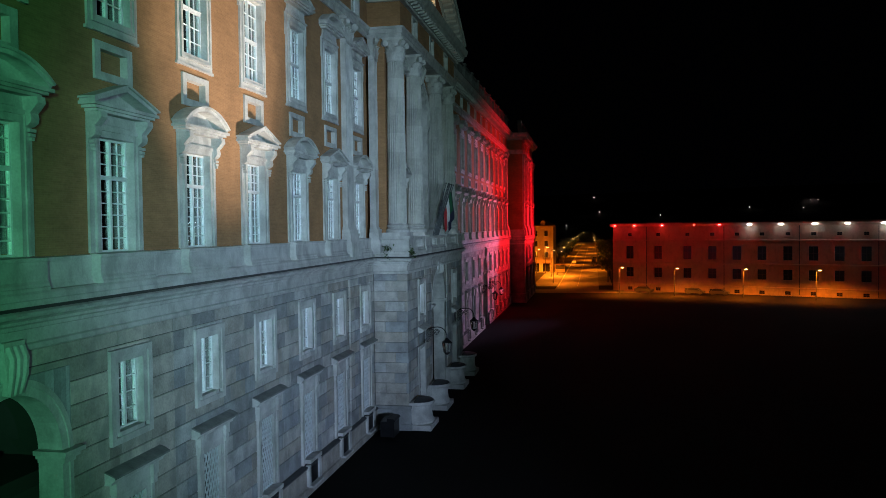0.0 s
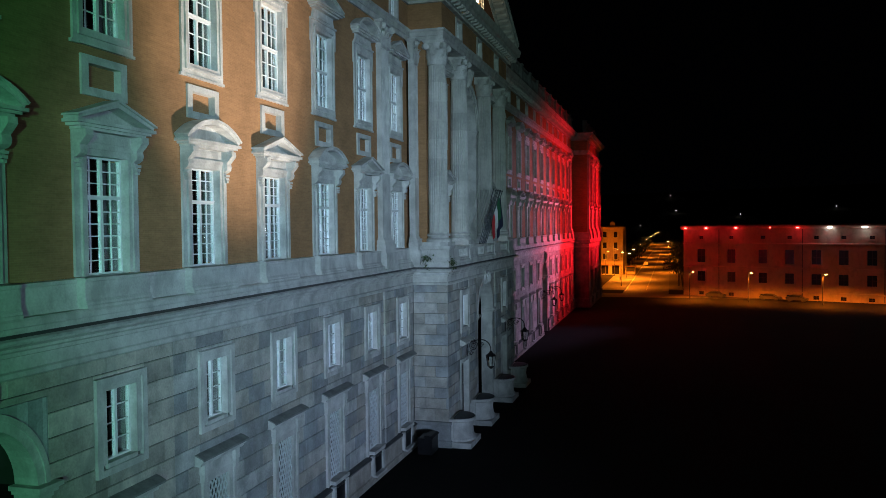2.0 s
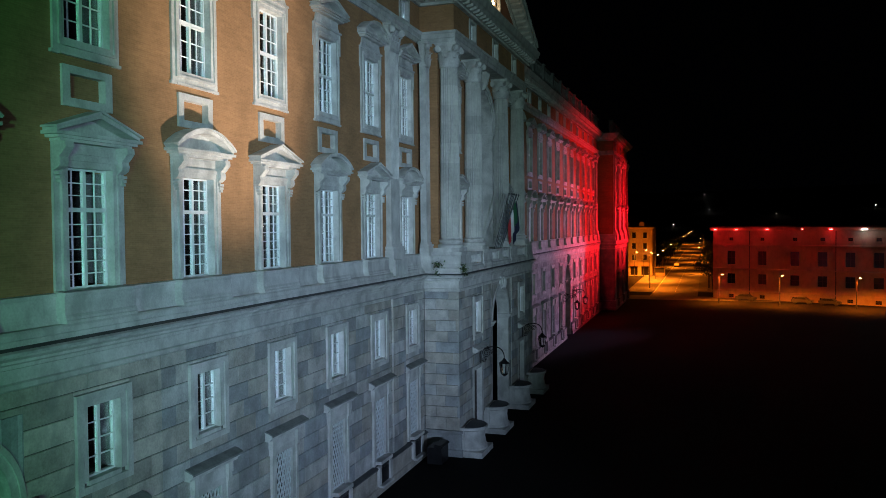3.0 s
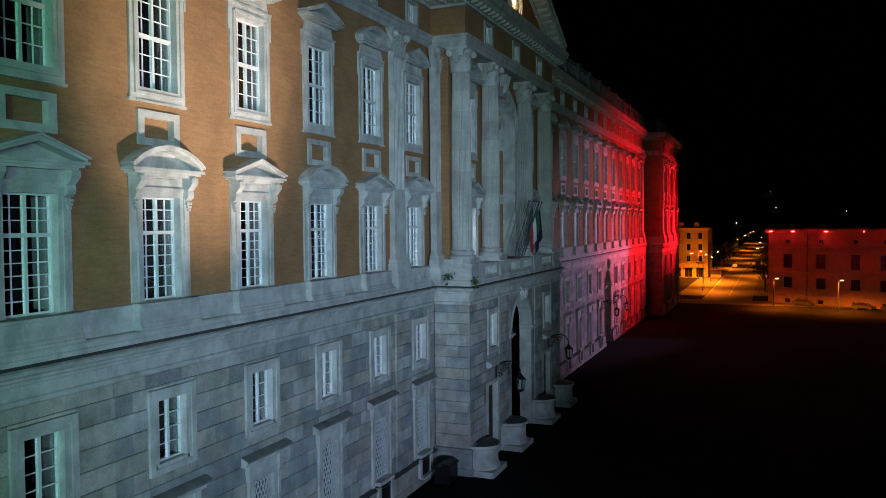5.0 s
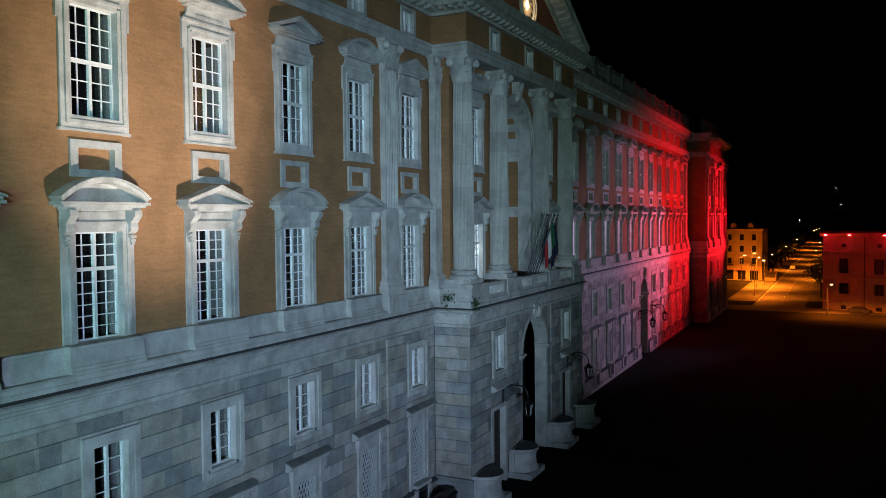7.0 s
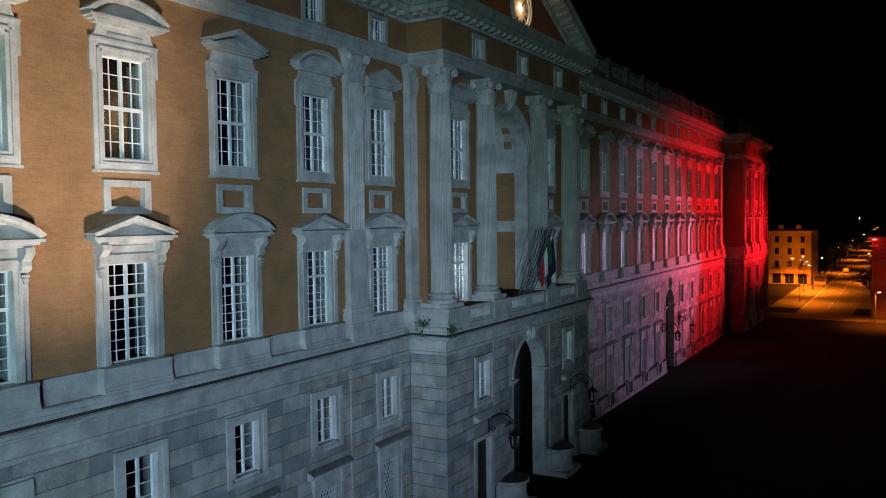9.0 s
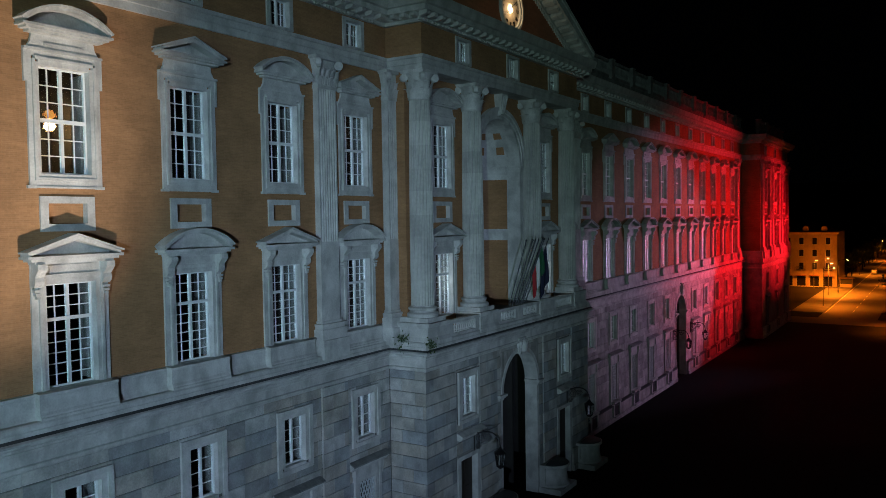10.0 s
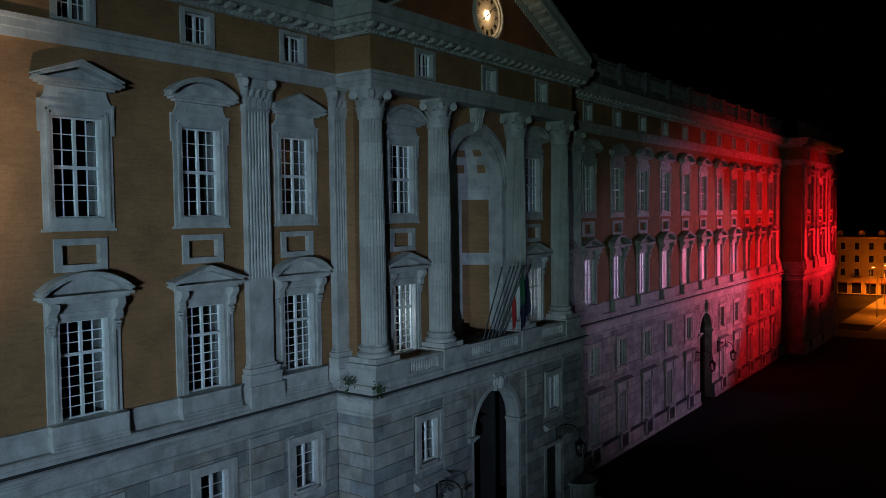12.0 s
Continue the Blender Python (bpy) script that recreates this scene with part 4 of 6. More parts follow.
box(bm, APSE - 3.6, APSE - 3.5, -1.1, 1.1, 14.2, 19.3)
part("niche_door", bm, WOOD, block)
bm = B()
pts = [(WX, -0.26, 29.8), (WX, 0.26, 29.8), (WX, 0.5, 31.4), (WX, -0.5, 31.4)]
a = [bm.verts.new(p) for p in pts]
b = [bm.verts.new((x + 0.42 + 0.3 * (z > 30), y, z)) for x, y, z in pts]
bm.faces.new(a[::-1])
bm.faces.new(b)
for i in range(4):
    bm.faces.new((a[i], a[(i + 1) % 4], b[(i + 1) % 4], b[i]))
for q in (-0.28, 0, 0.28):
    tube(bm, [(WX + 0.43, q * 0.55, 29.95), (WX + 0.58, q * 0.75, 30.5), (WX + 0.73, q, 31.25)], 0.08, 6)
part("keystone", bm, STONE, block, bevel=0.03)

# portal through the base
bm = B()
for s in (-1, 1):
    box(bm, PX - 1.2, PX - 0.12, s * 2.9, s * 3.3, 0, 9.0)
for a, b in zip(arc, arc[1:]):
    prism(bm, [(2.9 * math.cos(a), 9 + 2.9 * math.sin(a)), (3.2 * math.cos(a), 9 + 3.2 * math.sin(a)), (3.2 * math.cos(b), 9 + 3.2 * math.sin(b)), (2.9 * math.cos(b), 9 + 2.9 * math.sin(b))], PX - 1.2, PX - 0.04)
part("portal_passage", bm, STONE, block)
bm = B()
arch_hole(bm, PX - 0.2, PX - 0.1, 0, 3.19, 9.0, 12.18, 12.2, 0)
part("portal_spandrel", bm, ASHLAR, block)
for s in (-1, 1):
    bm = B()
    for o, z0, z1 in ((0.06, 8.7, 8.82), (0.14, 8.82, 8.95), (0.26, 8.95, 9.12)):
        box(bm, PX - 1.15, PX - 0.08 + o, s * (2.9 - o), s * (3.5 + o), z0, z1)
    part("portal_impost", bm, STONE, block)
bm = B()
prism(bm, [(-0.42, 11.7), (0.42, 11.7), (0.62, 12.9), (-0.62, 12.9)], PX - 0.3, PX + 0.12)
lathe(bm, [(0.1, 11.75), (0.28, 11.9), (0.36, 12.25), (0.32, 12.55), (0.15, 12.75)], PX + 0.14, 0, 12)
for s in (-1, 1):
    tube(bm, [(PX + 0.1, s * 0.2, 12.75), (PX + 0.25, s * 0.5, 12.6), (PX + 0.2, s * 0.56, 12.2), (PX + 0.08, s * 0.42, 11.8)], 0.1, 6)
part("portal_keystone", bm, STONE, block, "carved stone keystone", smooth=True)
portal = thing("portal_gate", "dark timber gate set back in the arched portal", "gate")
bm = B()
box(bm, -5.8, -5.6, -2.9, 2.9, 0, 9.0)
for i in range(4):
    for j in range(5):
        box(bm, -5.6, -5.52, -2.7 + i * 1.4, -1.5 + i * 1.4, 0.3 + j * 1.7, 1.8 + j * 1.7)
part("leaf", bm, WOOD, portal)
bm = B()
tube(bm, [(1.2, 0, 11.8), (1.2, 0, 8.4)], 0.03)
lathe(bm, [(0.05, 7.1), (0.28, 7.3), (0.42, 8.0), (0.2, 8.25), (0.05, 8.4)], 1.2, 0, 8)
tagged(part("hanging_lantern", bm, IRON), "black iron lantern hanging in the portal arch", "lantern")
for y in (-8.0, 8.0):
    d = thing("side_door", "dark timber side door under a stone hood on the entrance block", "door", group="entrance side doors", place=(PX, y, 0))
    bm = B()
    box(bm, -0.56, -0.46, -1.1, 1.1, 0, 5.8)
    for i in range(2):
        for j in range(3):
            box(bm, -0.46, -0.41, -0.95 + i * 1.0, -0.05 + i * 1.0, 0.3 + j * 1.8, 1.9 + j * 1.8)
    part("door_leaf", bm, WOOD, d)
    bm = B()
    for s in (-1, 1):
        box(bm, -0.56, 0.02, s * 1.1, s * 1.5, 0, 6.1)
    box(bm, -0.56, 0.02, -1.1, 1.1, 5.8, 6.1)
    part("surround", bm, STONE, d, bevel=0.02)
    bm = B()
    run(bm, [(0, 7.3), (0.3, 7.3), (0.34, 7.38), (0.46, 7.44), (0.5, 7.56), (0, 7.8)], [(0, -1.6), (0, 1.6)])
    part("hood", bm, STONE, d)


def wall_lantern(x, y, z):
    """A wrought-iron scroll bracket that carries a six-sided lantern away from the wall."""
    l = thing("wall_lantern", "black wrought-iron scroll bracket with a glazed lantern", "lantern", group="wall lanterns", place=(x, y, z))
    bm = B()
    tube(bm, [(0, 0, -0.6), (0, 0, 0.9)], 0.05)
    tube(bm, [(2.0 * math.sin(t * 1.57), 0, 0.5 + 0.55 * math.sin(t * math.pi) - 0.55 * t) for t in [i / 12 for i in range(13)]], 0.045, 6)
    for cx, cz, r0, turns in ((0.5, 0.25, 0.42, 2.2), (1.1, 0.35, 0.28, 2.0), (0.3, -0.35, 0.22, 1.8)):
        pts = []
        for i in range(30):
            t = i / 29
            r = r0 * (1 - 0.8 * t)
            pts.append((cx + r * math.cos(turns * 2 * math.pi * t), 0.02, cz + r * math.sin(turns * 2 * math.pi * t)))
        tube(bm, pts, 0.03, 5)
    for q in (-0.25, 0.25):
        tube(bm, [(0.05, 0, 0.6), (0.3, q, 0.85), (0.55, q * 1.6, 0.7), (0.6, q * 1.2, 0.45)], 0.03, 5)
    part("bracket", bm, IRON, l)
    bm = B()
    tube(bm, [(2.0, 0, 0.0), (2.0, 0, -0.25)], 0.03)
    lathe(bm, [(0.42, -0.55), (0.46, -0.5), (0.2, -0.3), (0.06, -0.1)], 2.0, 0, 6)
    lathe(bm, [(0.06, -1.6), (0.2, -1.5), (0.28, -1.42), (0.28, -1.36)], 2.0, 0, 6)
    for i in range(6):
        a = 2 * math.pi * i / 6
        tube(bm, [(2.0 + 0.28 * math.cos(a), 0.28 * math.sin(a), -1.4), (2.0 + 0.42 * math.cos(a), 0.42 * math.sin(a), -0.52)], 0.025, 5)
    part("lantern_frame", bm, IRON, l)
    bm = B()
    lathe(bm, [(0.25, -1.36), (0.38, -0.55)], 2.0, 0, 6)
    part("lantern_glass", bm, GLASS, l, "clear lantern glass").visible_shadow = False
    return l


wl = wall_lantern(PX + 0.05, -7.4, 6.75)
copy_thing(wl, Matrix.Translation((PX + 0.05, 8.4, 6.75)))
for y in (49.3, 57.7):
    copy_thing(wl, Matrix.Translation((BASE_X + 0.05, y, 6.2)))


def guard_stone(y):
    """A flared round plinth that stands against the entrance block."""
    g = thing("guard_plinth", "flared pale stone plinth with a dark lead cap", "plinth", group="entrance plinths", place=(PX, y, 0))
    bm = B()
    prism(bm, [(-1.6, 0), (1.6, 0), (1.55, 0.42), (-1.55, 0.42)], -0.1, 1.8)
    part("foot", bm, STONE, g, bevel=0.05)
    bm = B()
    lathe(bm, [(1.42, 0.42), (1.44, 0.58), (1.28, 0.8), (1.2, 1.3), (1.26, 1.86), (1.42, 1.96), (1.42, 2.16)], 0.35, 0, 20, -90, 90)
    box(bm, -0.1, 0.35, -1.42, 1.42, 0.42, 2.16)
    part("drum", bm, STONE, g, smooth=True)
    bm = B()
    lathe(bm, [(1.34, 2.16), (1.28, 2.23), (0.6, 2.32), (0.1, 2.34)], 0.35, 0, 20, -90, 90)
    part("cap", bm, LEAD, g, "dark lead cap", smooth=True)
    return g


g0 = guard_stone(-11.75)
for y in (-4.6, 4.6, 11.75):
    copy_thing(g0, Matrix.Translation((PX, y, 0)))
bm = B()
run(bm, [(-0.5, 0.0), (0.28, 0.0), (0.28, 0.5), (0.18, 0.55), (0.18, 1.7), (0.24, 1.75), (0.24, 1.95), (-0.5, 2.02)], [(0.3, -PY), (PX, -PY), (PX, -9.4)])
part("plinth", bm, ASHLAR, block)
bm = B()
run(bm, [(-0.5, 0.0), (0.28, 0.0), (0.28, 0.5), (0.18, 0.55), (0.18, 1.7), (0.24, 1.75), (0.24, 1.95), (-0.5, 2.02)], [(PX, 9.4), (PX, PY), (0.3, PY)])
part("plinth", bm, ASHLAR, block)
bin_ = thing("service_bin", "black lidded bin standing at the foot of the wall", "bin", place=(2.2, -15.3, 0))
bm = B()
box(bm, -0.55, 0.55, -0.8, 0.8, 0.15, 1.35)
part("body", bm, IRON, bin_, bevel=0.06)
bm = B()
run(bm, [(-0.6, 1.35), (0.02, 1.35), (0.05, 1.42), (-0.1, 1.55), (-0.6, 1.6)], [(0.6, -0.85), (0.6, 0.85)])
part("lid", bm, IRON, bin_)

# weeds that root in the ledge
LEAF = mat("weed_leaves", (0.05, 0.09, 0.03), 0.6, 0.3, 3, 9, 0.1, per_piece=0.3)
for nm, px, py, pz, num, droop in (("weed", PX + 0.3, -PY + 0.1, 14.2, 60, 0.6), ("weed", 1.7, -PY - 0.2, 14.4, 70, 0.9)):
    w = thing("weed", "green weeds rooted in the stone ledge", "plant", place=(px, py, pz))
    bm = B()
    rnd = random.Random(len(nm) + num)
    for i in range(num):
        c = Vector((rnd.gauss(0.05, 0.16), rnd.gauss(-0.05, 0.28), rnd.gauss(-0.05, 0.35) * droop))
        m = Matrix.Translation(c) @ Euler((rnd.uniform(0, 6), rnd.uniform(0, 6), rnd.uniform(0, 6))).to_matrix().to_4x4()
        v = [bm.verts.new(m @ Vector(p)) for p in ((-0.1, 0, 0), (0, -0.05, 0.02), (0.12, 0, 0), (0, 0.05, 0.02))]
        bm.faces.new(v)
    part("leaves", bm, LEAF, w)
    for i in range(6):
        bm = B()
        tube(bm, [(0, 0, -0.1), (rnd.gauss(0.05, 0.08), rnd.gauss(0, 0.15), 0.1), (rnd.gauss(0.1, 0.12), rnd.gauss(0, 0.25), rnd.uniform(-0.4, 0.4))], 0.012, 4)
        part("stem", bm, LEAF, w)

# flags on the balcony
GREEN_C = mat("green_cloth", (0.01, 0.09, 0.035), 0.8, 0.1)
WHITE_C = mat("white_cloth", (0.6, 0.6, 0.58), 0.8, 0.1)
RED_C = mat("red_cloth", (0.4, 0.02, 0.025), 0.8, 0.1)
BLUE_C = mat("navy_cloth", (0.006, 0.008, 0.03), 0.8, 0.1)
GOLD_C = mat("yellow_cloth", (0.6, 0.45, 0.03), 0.8, 0.1)


def cloth(bm, foot, top, out, u0, u1, length):
    """Hanging cloth with folds: u0..u1 is the share of the pole that it hangs from."""
    nu, nv = 10, 12
    grid = []
    for i in range(nu + 1):
        u = u0 + (u1 - u0) * i / nu
        p = Vector(foot).lerp(Vector(top), u)
        row = []
        for j in range(nv + 1):
            t = j / nv
            row.append(bm.verts.new(p + Vector((out * t * 0.15 + 0.09 * math.sin(u * 40 + t * 3) * t, 0.1 * math.cos(u * 34 + t * 2) * t, -length * t))))
        grid.append(row)
    for i in range(nu):
        for j in range(nv):
            bm.faces.new((grid[i][j], grid[i + 1][j], grid[i + 1][j + 1], grid[i][j + 1]))


FLAGS = [(0.5, 2.2, "tricolour"), (0.9, 3.0, "blue"), (0.2, 1.9, ""), (-0.2, 1.2, ""), (-0.6, 0.7, ""), (-1.1, 0.2, ""), (-1.5, -0.9, "")]
for y0, y1, kind in FLAGS:
    f = thing("flagpole", {"tricolour": "flagpole with a hanging green, white and red flag", "blue": "flagpole with a hanging dark blue flag with yellow stars", "": "bare slender flagpole leaning over the balcony"}[kind], "flag", group="balcony flags", place=(2.7, y0, 14.4))
    foot, top = (0, 0, 0), (1.5, y1 - y0, 5.9)
    bm = B()
    tube(bm, [foot, top], 0.045, 8)
    lathe(bm, [(0.02, 5.82), (0.08, 5.9), (0.02, 6.02)], 1.5, y1 - y0, 8)
    part("pole", bm, LEAD, f)
    if kind == "tricolour":
        for m, a, b in ((GREEN_C, 0.93, 0.8), (WHITE_C, 0.8, 0.67), (RED_C, 0.67, 0.54)):
            bm = B()
            cloth(bm, foot, top, 1, b, a, 1.9)
            part("flag_stripe", bm, m, f)
    elif kind:
        bm = B()
        cloth(bm, foot, top, 1, 0.64, 0.92, 2.7)
        part("flag_cloth", bm, BLUE_C, f)
        for i in range(5):
            bm = B()
            u = 0.7 + 0.03 * i
            p = Vector(foot).lerp(Vector(top), u) + Vector((0.14, -0.12, -0.9 - 0.25 * (i % 3)))
            pts = [((0.09 if k % 2 else 0.035) * math.cos(k * math.pi / 5), (0.09 if k % 2 else 0.035) * math.sin(k * math.pi / 5)) for k in range(10)]
            v = [bm.verts.new(p + Vector((0.6 * q, -0.8 * q, r))) for q, r in pts]
            bm.faces.new(v)
            part("star", bm, GOLD_C, f)

# clock in the pediment
clock = thing("pediment_clock", "large round clock with a glowing centre in the pediment", "clock", place=(2.62, 0, 37.75))
FACE = mat("clock_face_stone", (0.42, 0.36, 0.28), 0.7, 0.15, 1.5, 8, 0.1)


def disc(bm, r0, r1, x0, x1, n=48):
    """A flat ring between two radii, closed all round."""
    rings = []
    for i in range(n):
        a = 2 * math.pi * i / n
        rings.append([bm.verts.new((x, r * math.cos(a), r * math.sin(a))) for r, x in ((r0, x0), (r1, x0), (r1, x1), (r0, x1))])
    for p, q in zip(rings, rings[1:] + rings[:1]):
        for k in range(4):
            bm.faces.new((p[k], q[k], q[(k + 1) % 4], p[(k + 1) % 4]))


bm = B()
disc(bm, 0.3, 1.45, -0.2, 0.0)
part("dial", bm, FACE, clock)
bm = B()
disc(bm, 1.45, 1.62, -0.2, 0.16)
disc(bm, 1.62, 1.78, -0.2, 0.26)
part("rim", bm, STONE, clock)
bm = B()
disc(bm, 0.01, 0.3, -0.1, 0.03, 24)
part("lamp_disc", bm, glow("clock_lamp", (1.0, 0.72, 0.4), 60), clock, "glowing warm centre")
for i in range(12):
    a = 2 * math.pi * i / 12
    bm = B()
    for q in (-0.09, 0.0, 0.09):
        c, d = math.cos(a), math.sin(a)
        prism(bm, [(1.0 * c - q * d - 0.02 * d, 1.0 * d + q * c + 0.02 * c), (1.0 * c - q * d + 0.02 * d, 1.0 * d + q * c - 0.02 * c), (1.36 * c - q * d + 0.02 * d, 1.36 * d + q * c - 0.02 * c), (1.36 * c - q * d - 0.02 * d, 1.36 * d + q * c + 0.02 * c)], 0.004, 0.03)
    part("hour_mark", bm, IRON, clock)
for ang, ln in ((38, 1.2), (215, 0.8)):
    bm = B()
    c, d = math.cos(radians(ang)), math.sin(radians(ang))
    prism(bm, [(-0.2 * c + 0.05 * d, -0.2 * d - 0.05 * c), (ln * c + 0.01 * d, ln * d - 0.01 * c), (ln * c - 0.01 * d, ln * d + 0.01 * c), (-0.2 * c - 0.05 * d, -0.2 * d + 0.05 * c)], 0.05, 0.08)
    part("clock_hand", bm, IRON, clock)
point("clock_light", (3.1, 0, 37.7), 75, (1.0, 0.66, 0.34), 0.2)

# ---------------------------------------------------------------- end pavilion
pav = thing("wall_pavilion", "projecting corner pavilion of the palace with paired pilasters", "wall", kind="structure")
QX, Q0, Q1 = 3.05, 93.2, 121.5
QB = [97.8, 107.35, 116.9]
bm = B()
slab(bm, QX - 1.0, QX, Q0, Q1, 14.0, 31.4, [h for y in QB for h in ((y - 1.2, y + 1.2, 15.34, 19.76), (y - 1.2, y + 1.2, 24.0, 28.5), (y - 0.95, y + 0.95, 22.0, 23.0))])
slab(bm, QX - 1.0, QX, Q0, Q1, 32.3, 34.35, [(y - 0.85, y + 0.85, 32.5, 34.1) for y in QB])
box(bm, -14, QX - 1.0, Q0, Q0 + 0.8, 14, 34.35)
box(bm, -14, QX - 1.0, Q1 - 0.8, Q1, 14, 34.35)
part("brick_wall", bm, BRICK, pav)
bm = B()
slab(bm, QX - 0.9, QX + 0.4, Q0 - 0.4, Q1 + 0.4, 0, 12.4, [h for y in QB for h in ((y - 0.95, y + 0.95, 8.62, 11.42), (y - 0.95, y + 0.95, 2.1, 6.2))])
box(bm, -14, QX - 0.9, Q0 - 0.4, Q0 + 0.8, 0, 12.4)
box(bm, -14, QX - 0.9, Q1 - 0.8, Q1 + 0.4, 0, 12.4)
part("base_core", bm, ASHLAR, pav)
QR = [(-14, Q0), (QX, Q0), (QX, Q1), (-14, Q1)]
QRB = [(-14, Q0 - 0.4), (QX + 0.4, Q0 - 0.4), (QX + 0.4, Q1 + 0.4), (-14, Q1 + 0.4)]
bm = B()
run(bm, [(o - (1.0 if o == 0 else 0), z) for o, z in CORNICE], QR)
part("cornice", bm, STONE, pav)
bm = B()
run(bm, [(-0.7, 31.4), (0.14, 31.4), (0.14, 31.75), (0.2, 31.78), (0.2, 32.1), (0.3, 32.15), (0.34, 32.3), (-0.7, 32.32)], QR)
part("architrave", bm, STONE, pav)
bm = B()
run(bm, [(-0.5, 12.3), (0.05, 12.3), (0.1, 12.5), (0, 12.55), (0, 13.0), (0.12, 13.2), (0.42, 13.26), (0.45, 13.4), (0.2, 13.52), (0.2, 14.0), (0.12, 14.1), (0.0, 15.4), (-0.5, 15.45)], QRB)
part("string_course", bm, STONE, pav)
bm = B()
run(bm, [(-0.5, 0.0), (0.28, 0.0), (0.28, 0.5), (0.18, 0.55), (0.18, 1.7), (0.24, 1.75), (0.24, 1.95), (-0.5, 2.02)], QRB)
part("plinth", bm, ASHLAR, pav)
bm = B()
box(bm, -14, QX - 0.2, Q0 + 0.2, Q1 - 0.2, 35.9, 36.0)
part("roof_deck", bm, ROOF, pav)
for k, y in enumerate(QB):
    copy_thing(made["ntri" if k != 1 else "nseg"], Matrix.Translation((QX, y, 0)))
    copy_thing(made["useg" if k != 1 else "utri"], Matrix.Translation((QX, y, 0)))
    copy_thing(made["p"], Matrix.Translation((QX, y, 0)))
    copy_thing(made["a"], Matrix.Translation((QX, y, 0)))
    copy_thing(made["m"], Matrix.Translation((QX + 0.4, y, 0)))
    copy_thing(made["g"], Matrix.Translation((QX + 0.4, y, 0)))
for y in (94.5, 101.1, 103.8, 110.9, 113.6, 120.2):
    copy_thing(pil, Matrix.Translation((QX, y, 0)))

# ---------------------------------------------------------------- cornice brackets, teeth and roof balustrade
mb = B()
a = [(0, 0), (0.5, 0.06), (0.56, 0.2), (0.5, 0.3), (0, 0.3)]
v0 = [mb.verts.new((x, -0.17, z)) for x, z in a]
v1 = [mb.verts.new((x, 0.17, z)) for x, z in a]
mb.faces.new(v0)
mb.faces.new(v1[::-1])
for i in range(5):
    mb.faces.new((v0[i], v1[i], v1[(i + 1) % 5], v0[(i + 1) % 5]))
BRACKET = mesh_of("modillion", mb, STONE)
for parent, y0, y1, x in ((wing_w, -45.0, -13.8, 0.35), (block, -13.0, 13.0, 3.2), (wing_e, 13.8, 92.0, 0.35)):
    n = int((y1 - y0) / 0.92)
    for i in range(n + 1):
        piece("modillion", BRACKET, Matrix.Translation((x, y0 + (y1 - y0) * i / n, 34.49)), parent)
    bm = B()
    n = int((y1 - y0) / 0.3)
    for i in range(n + 1):
        y = y0 + (y1 - y0) * i / n
        box(bm, x - 0.2, x - 0.05, y - 0.09, y + 0.09, 34.3, 34.46)
    tagged(part("dentils", bm, STONE, parent), kind="stuff")
for i in range(4):
    piece("modillion", BRACKET, Matrix.Translation((0.5 + 0.75 * i, -12.8, 34.49)) @ Matrix.Rotation(-math.pi / 2, 4, "Z"), block)
RAKE = math.atan2(PED_R + 0.3, 13.5)
for s in (-1, 1):
    n = 17
    for i in range(1, n):
        f = i / n
        z = PED_Z - 0.1 + (PED_R + 0.3) * (1 - f) - 0.36
        piece("modillion", BRACKET, Matrix.Translation((2.72, s * 13.5 * f, z)) @ Matrix.Rotation(-s * RAKE, 4, "X") @ Matrix.Diagonal((1.9, 1.3, 1.25, 1)), block)
    bm = B()
    for lo, hi, x1 in ((-0.62, -0.34, 2.78), (-0.36, 0.02, 2.72)):
        prism(bm, [(s * 13.3, PED_Z - 0.1 + lo + 0.09), (0, PED_Z + PED_R + 0.2 + lo), (0, PED_Z + PED_R + 0.2 + hi), (s * 13.3, PED_Z - 0.1 + hi + 0.09)], 2.4, x1)
    part("bed_moulding", bm, STONE, block)
    bm = B()
    for i in range(2, 44):
        f = i / 45
        y, z = s * 13.3 * f, PED_Z - 0.1 + (PED_R + 0.3) * (1 - f) - 0.88
        box(bm, 2.4, 2.7, y - 0.09, y + 0.09, z, z + 0.3)
    tagged(part("dentils", bm, STONE, block), kind="stuff")
ROOF_BAL = B()
lathe(ROOF_BAL, [(0.1, 0), (0.1, 0.08), (0.06, 0.12), (0.14, 0.4), (0.12, 0.55), (0.06, 0.85), (0.1, 0.95), (0.1, 1.0)], 0, 0, 6)
ROOF_BALUSTER = mesh_of("baluster", ROOF_BAL, STONE)
# stone colour darkened to stand for the floods' beams missing the roof edge
UNLIT_STONE = mat("roof_stone_painted_unlit", (0.17, 0.17, 0.16), 0.85, 0.35, 1.2, 9, 0.3)
ROOF_BALUSTER.materials[0] = UNLIT_STONE
rb = None
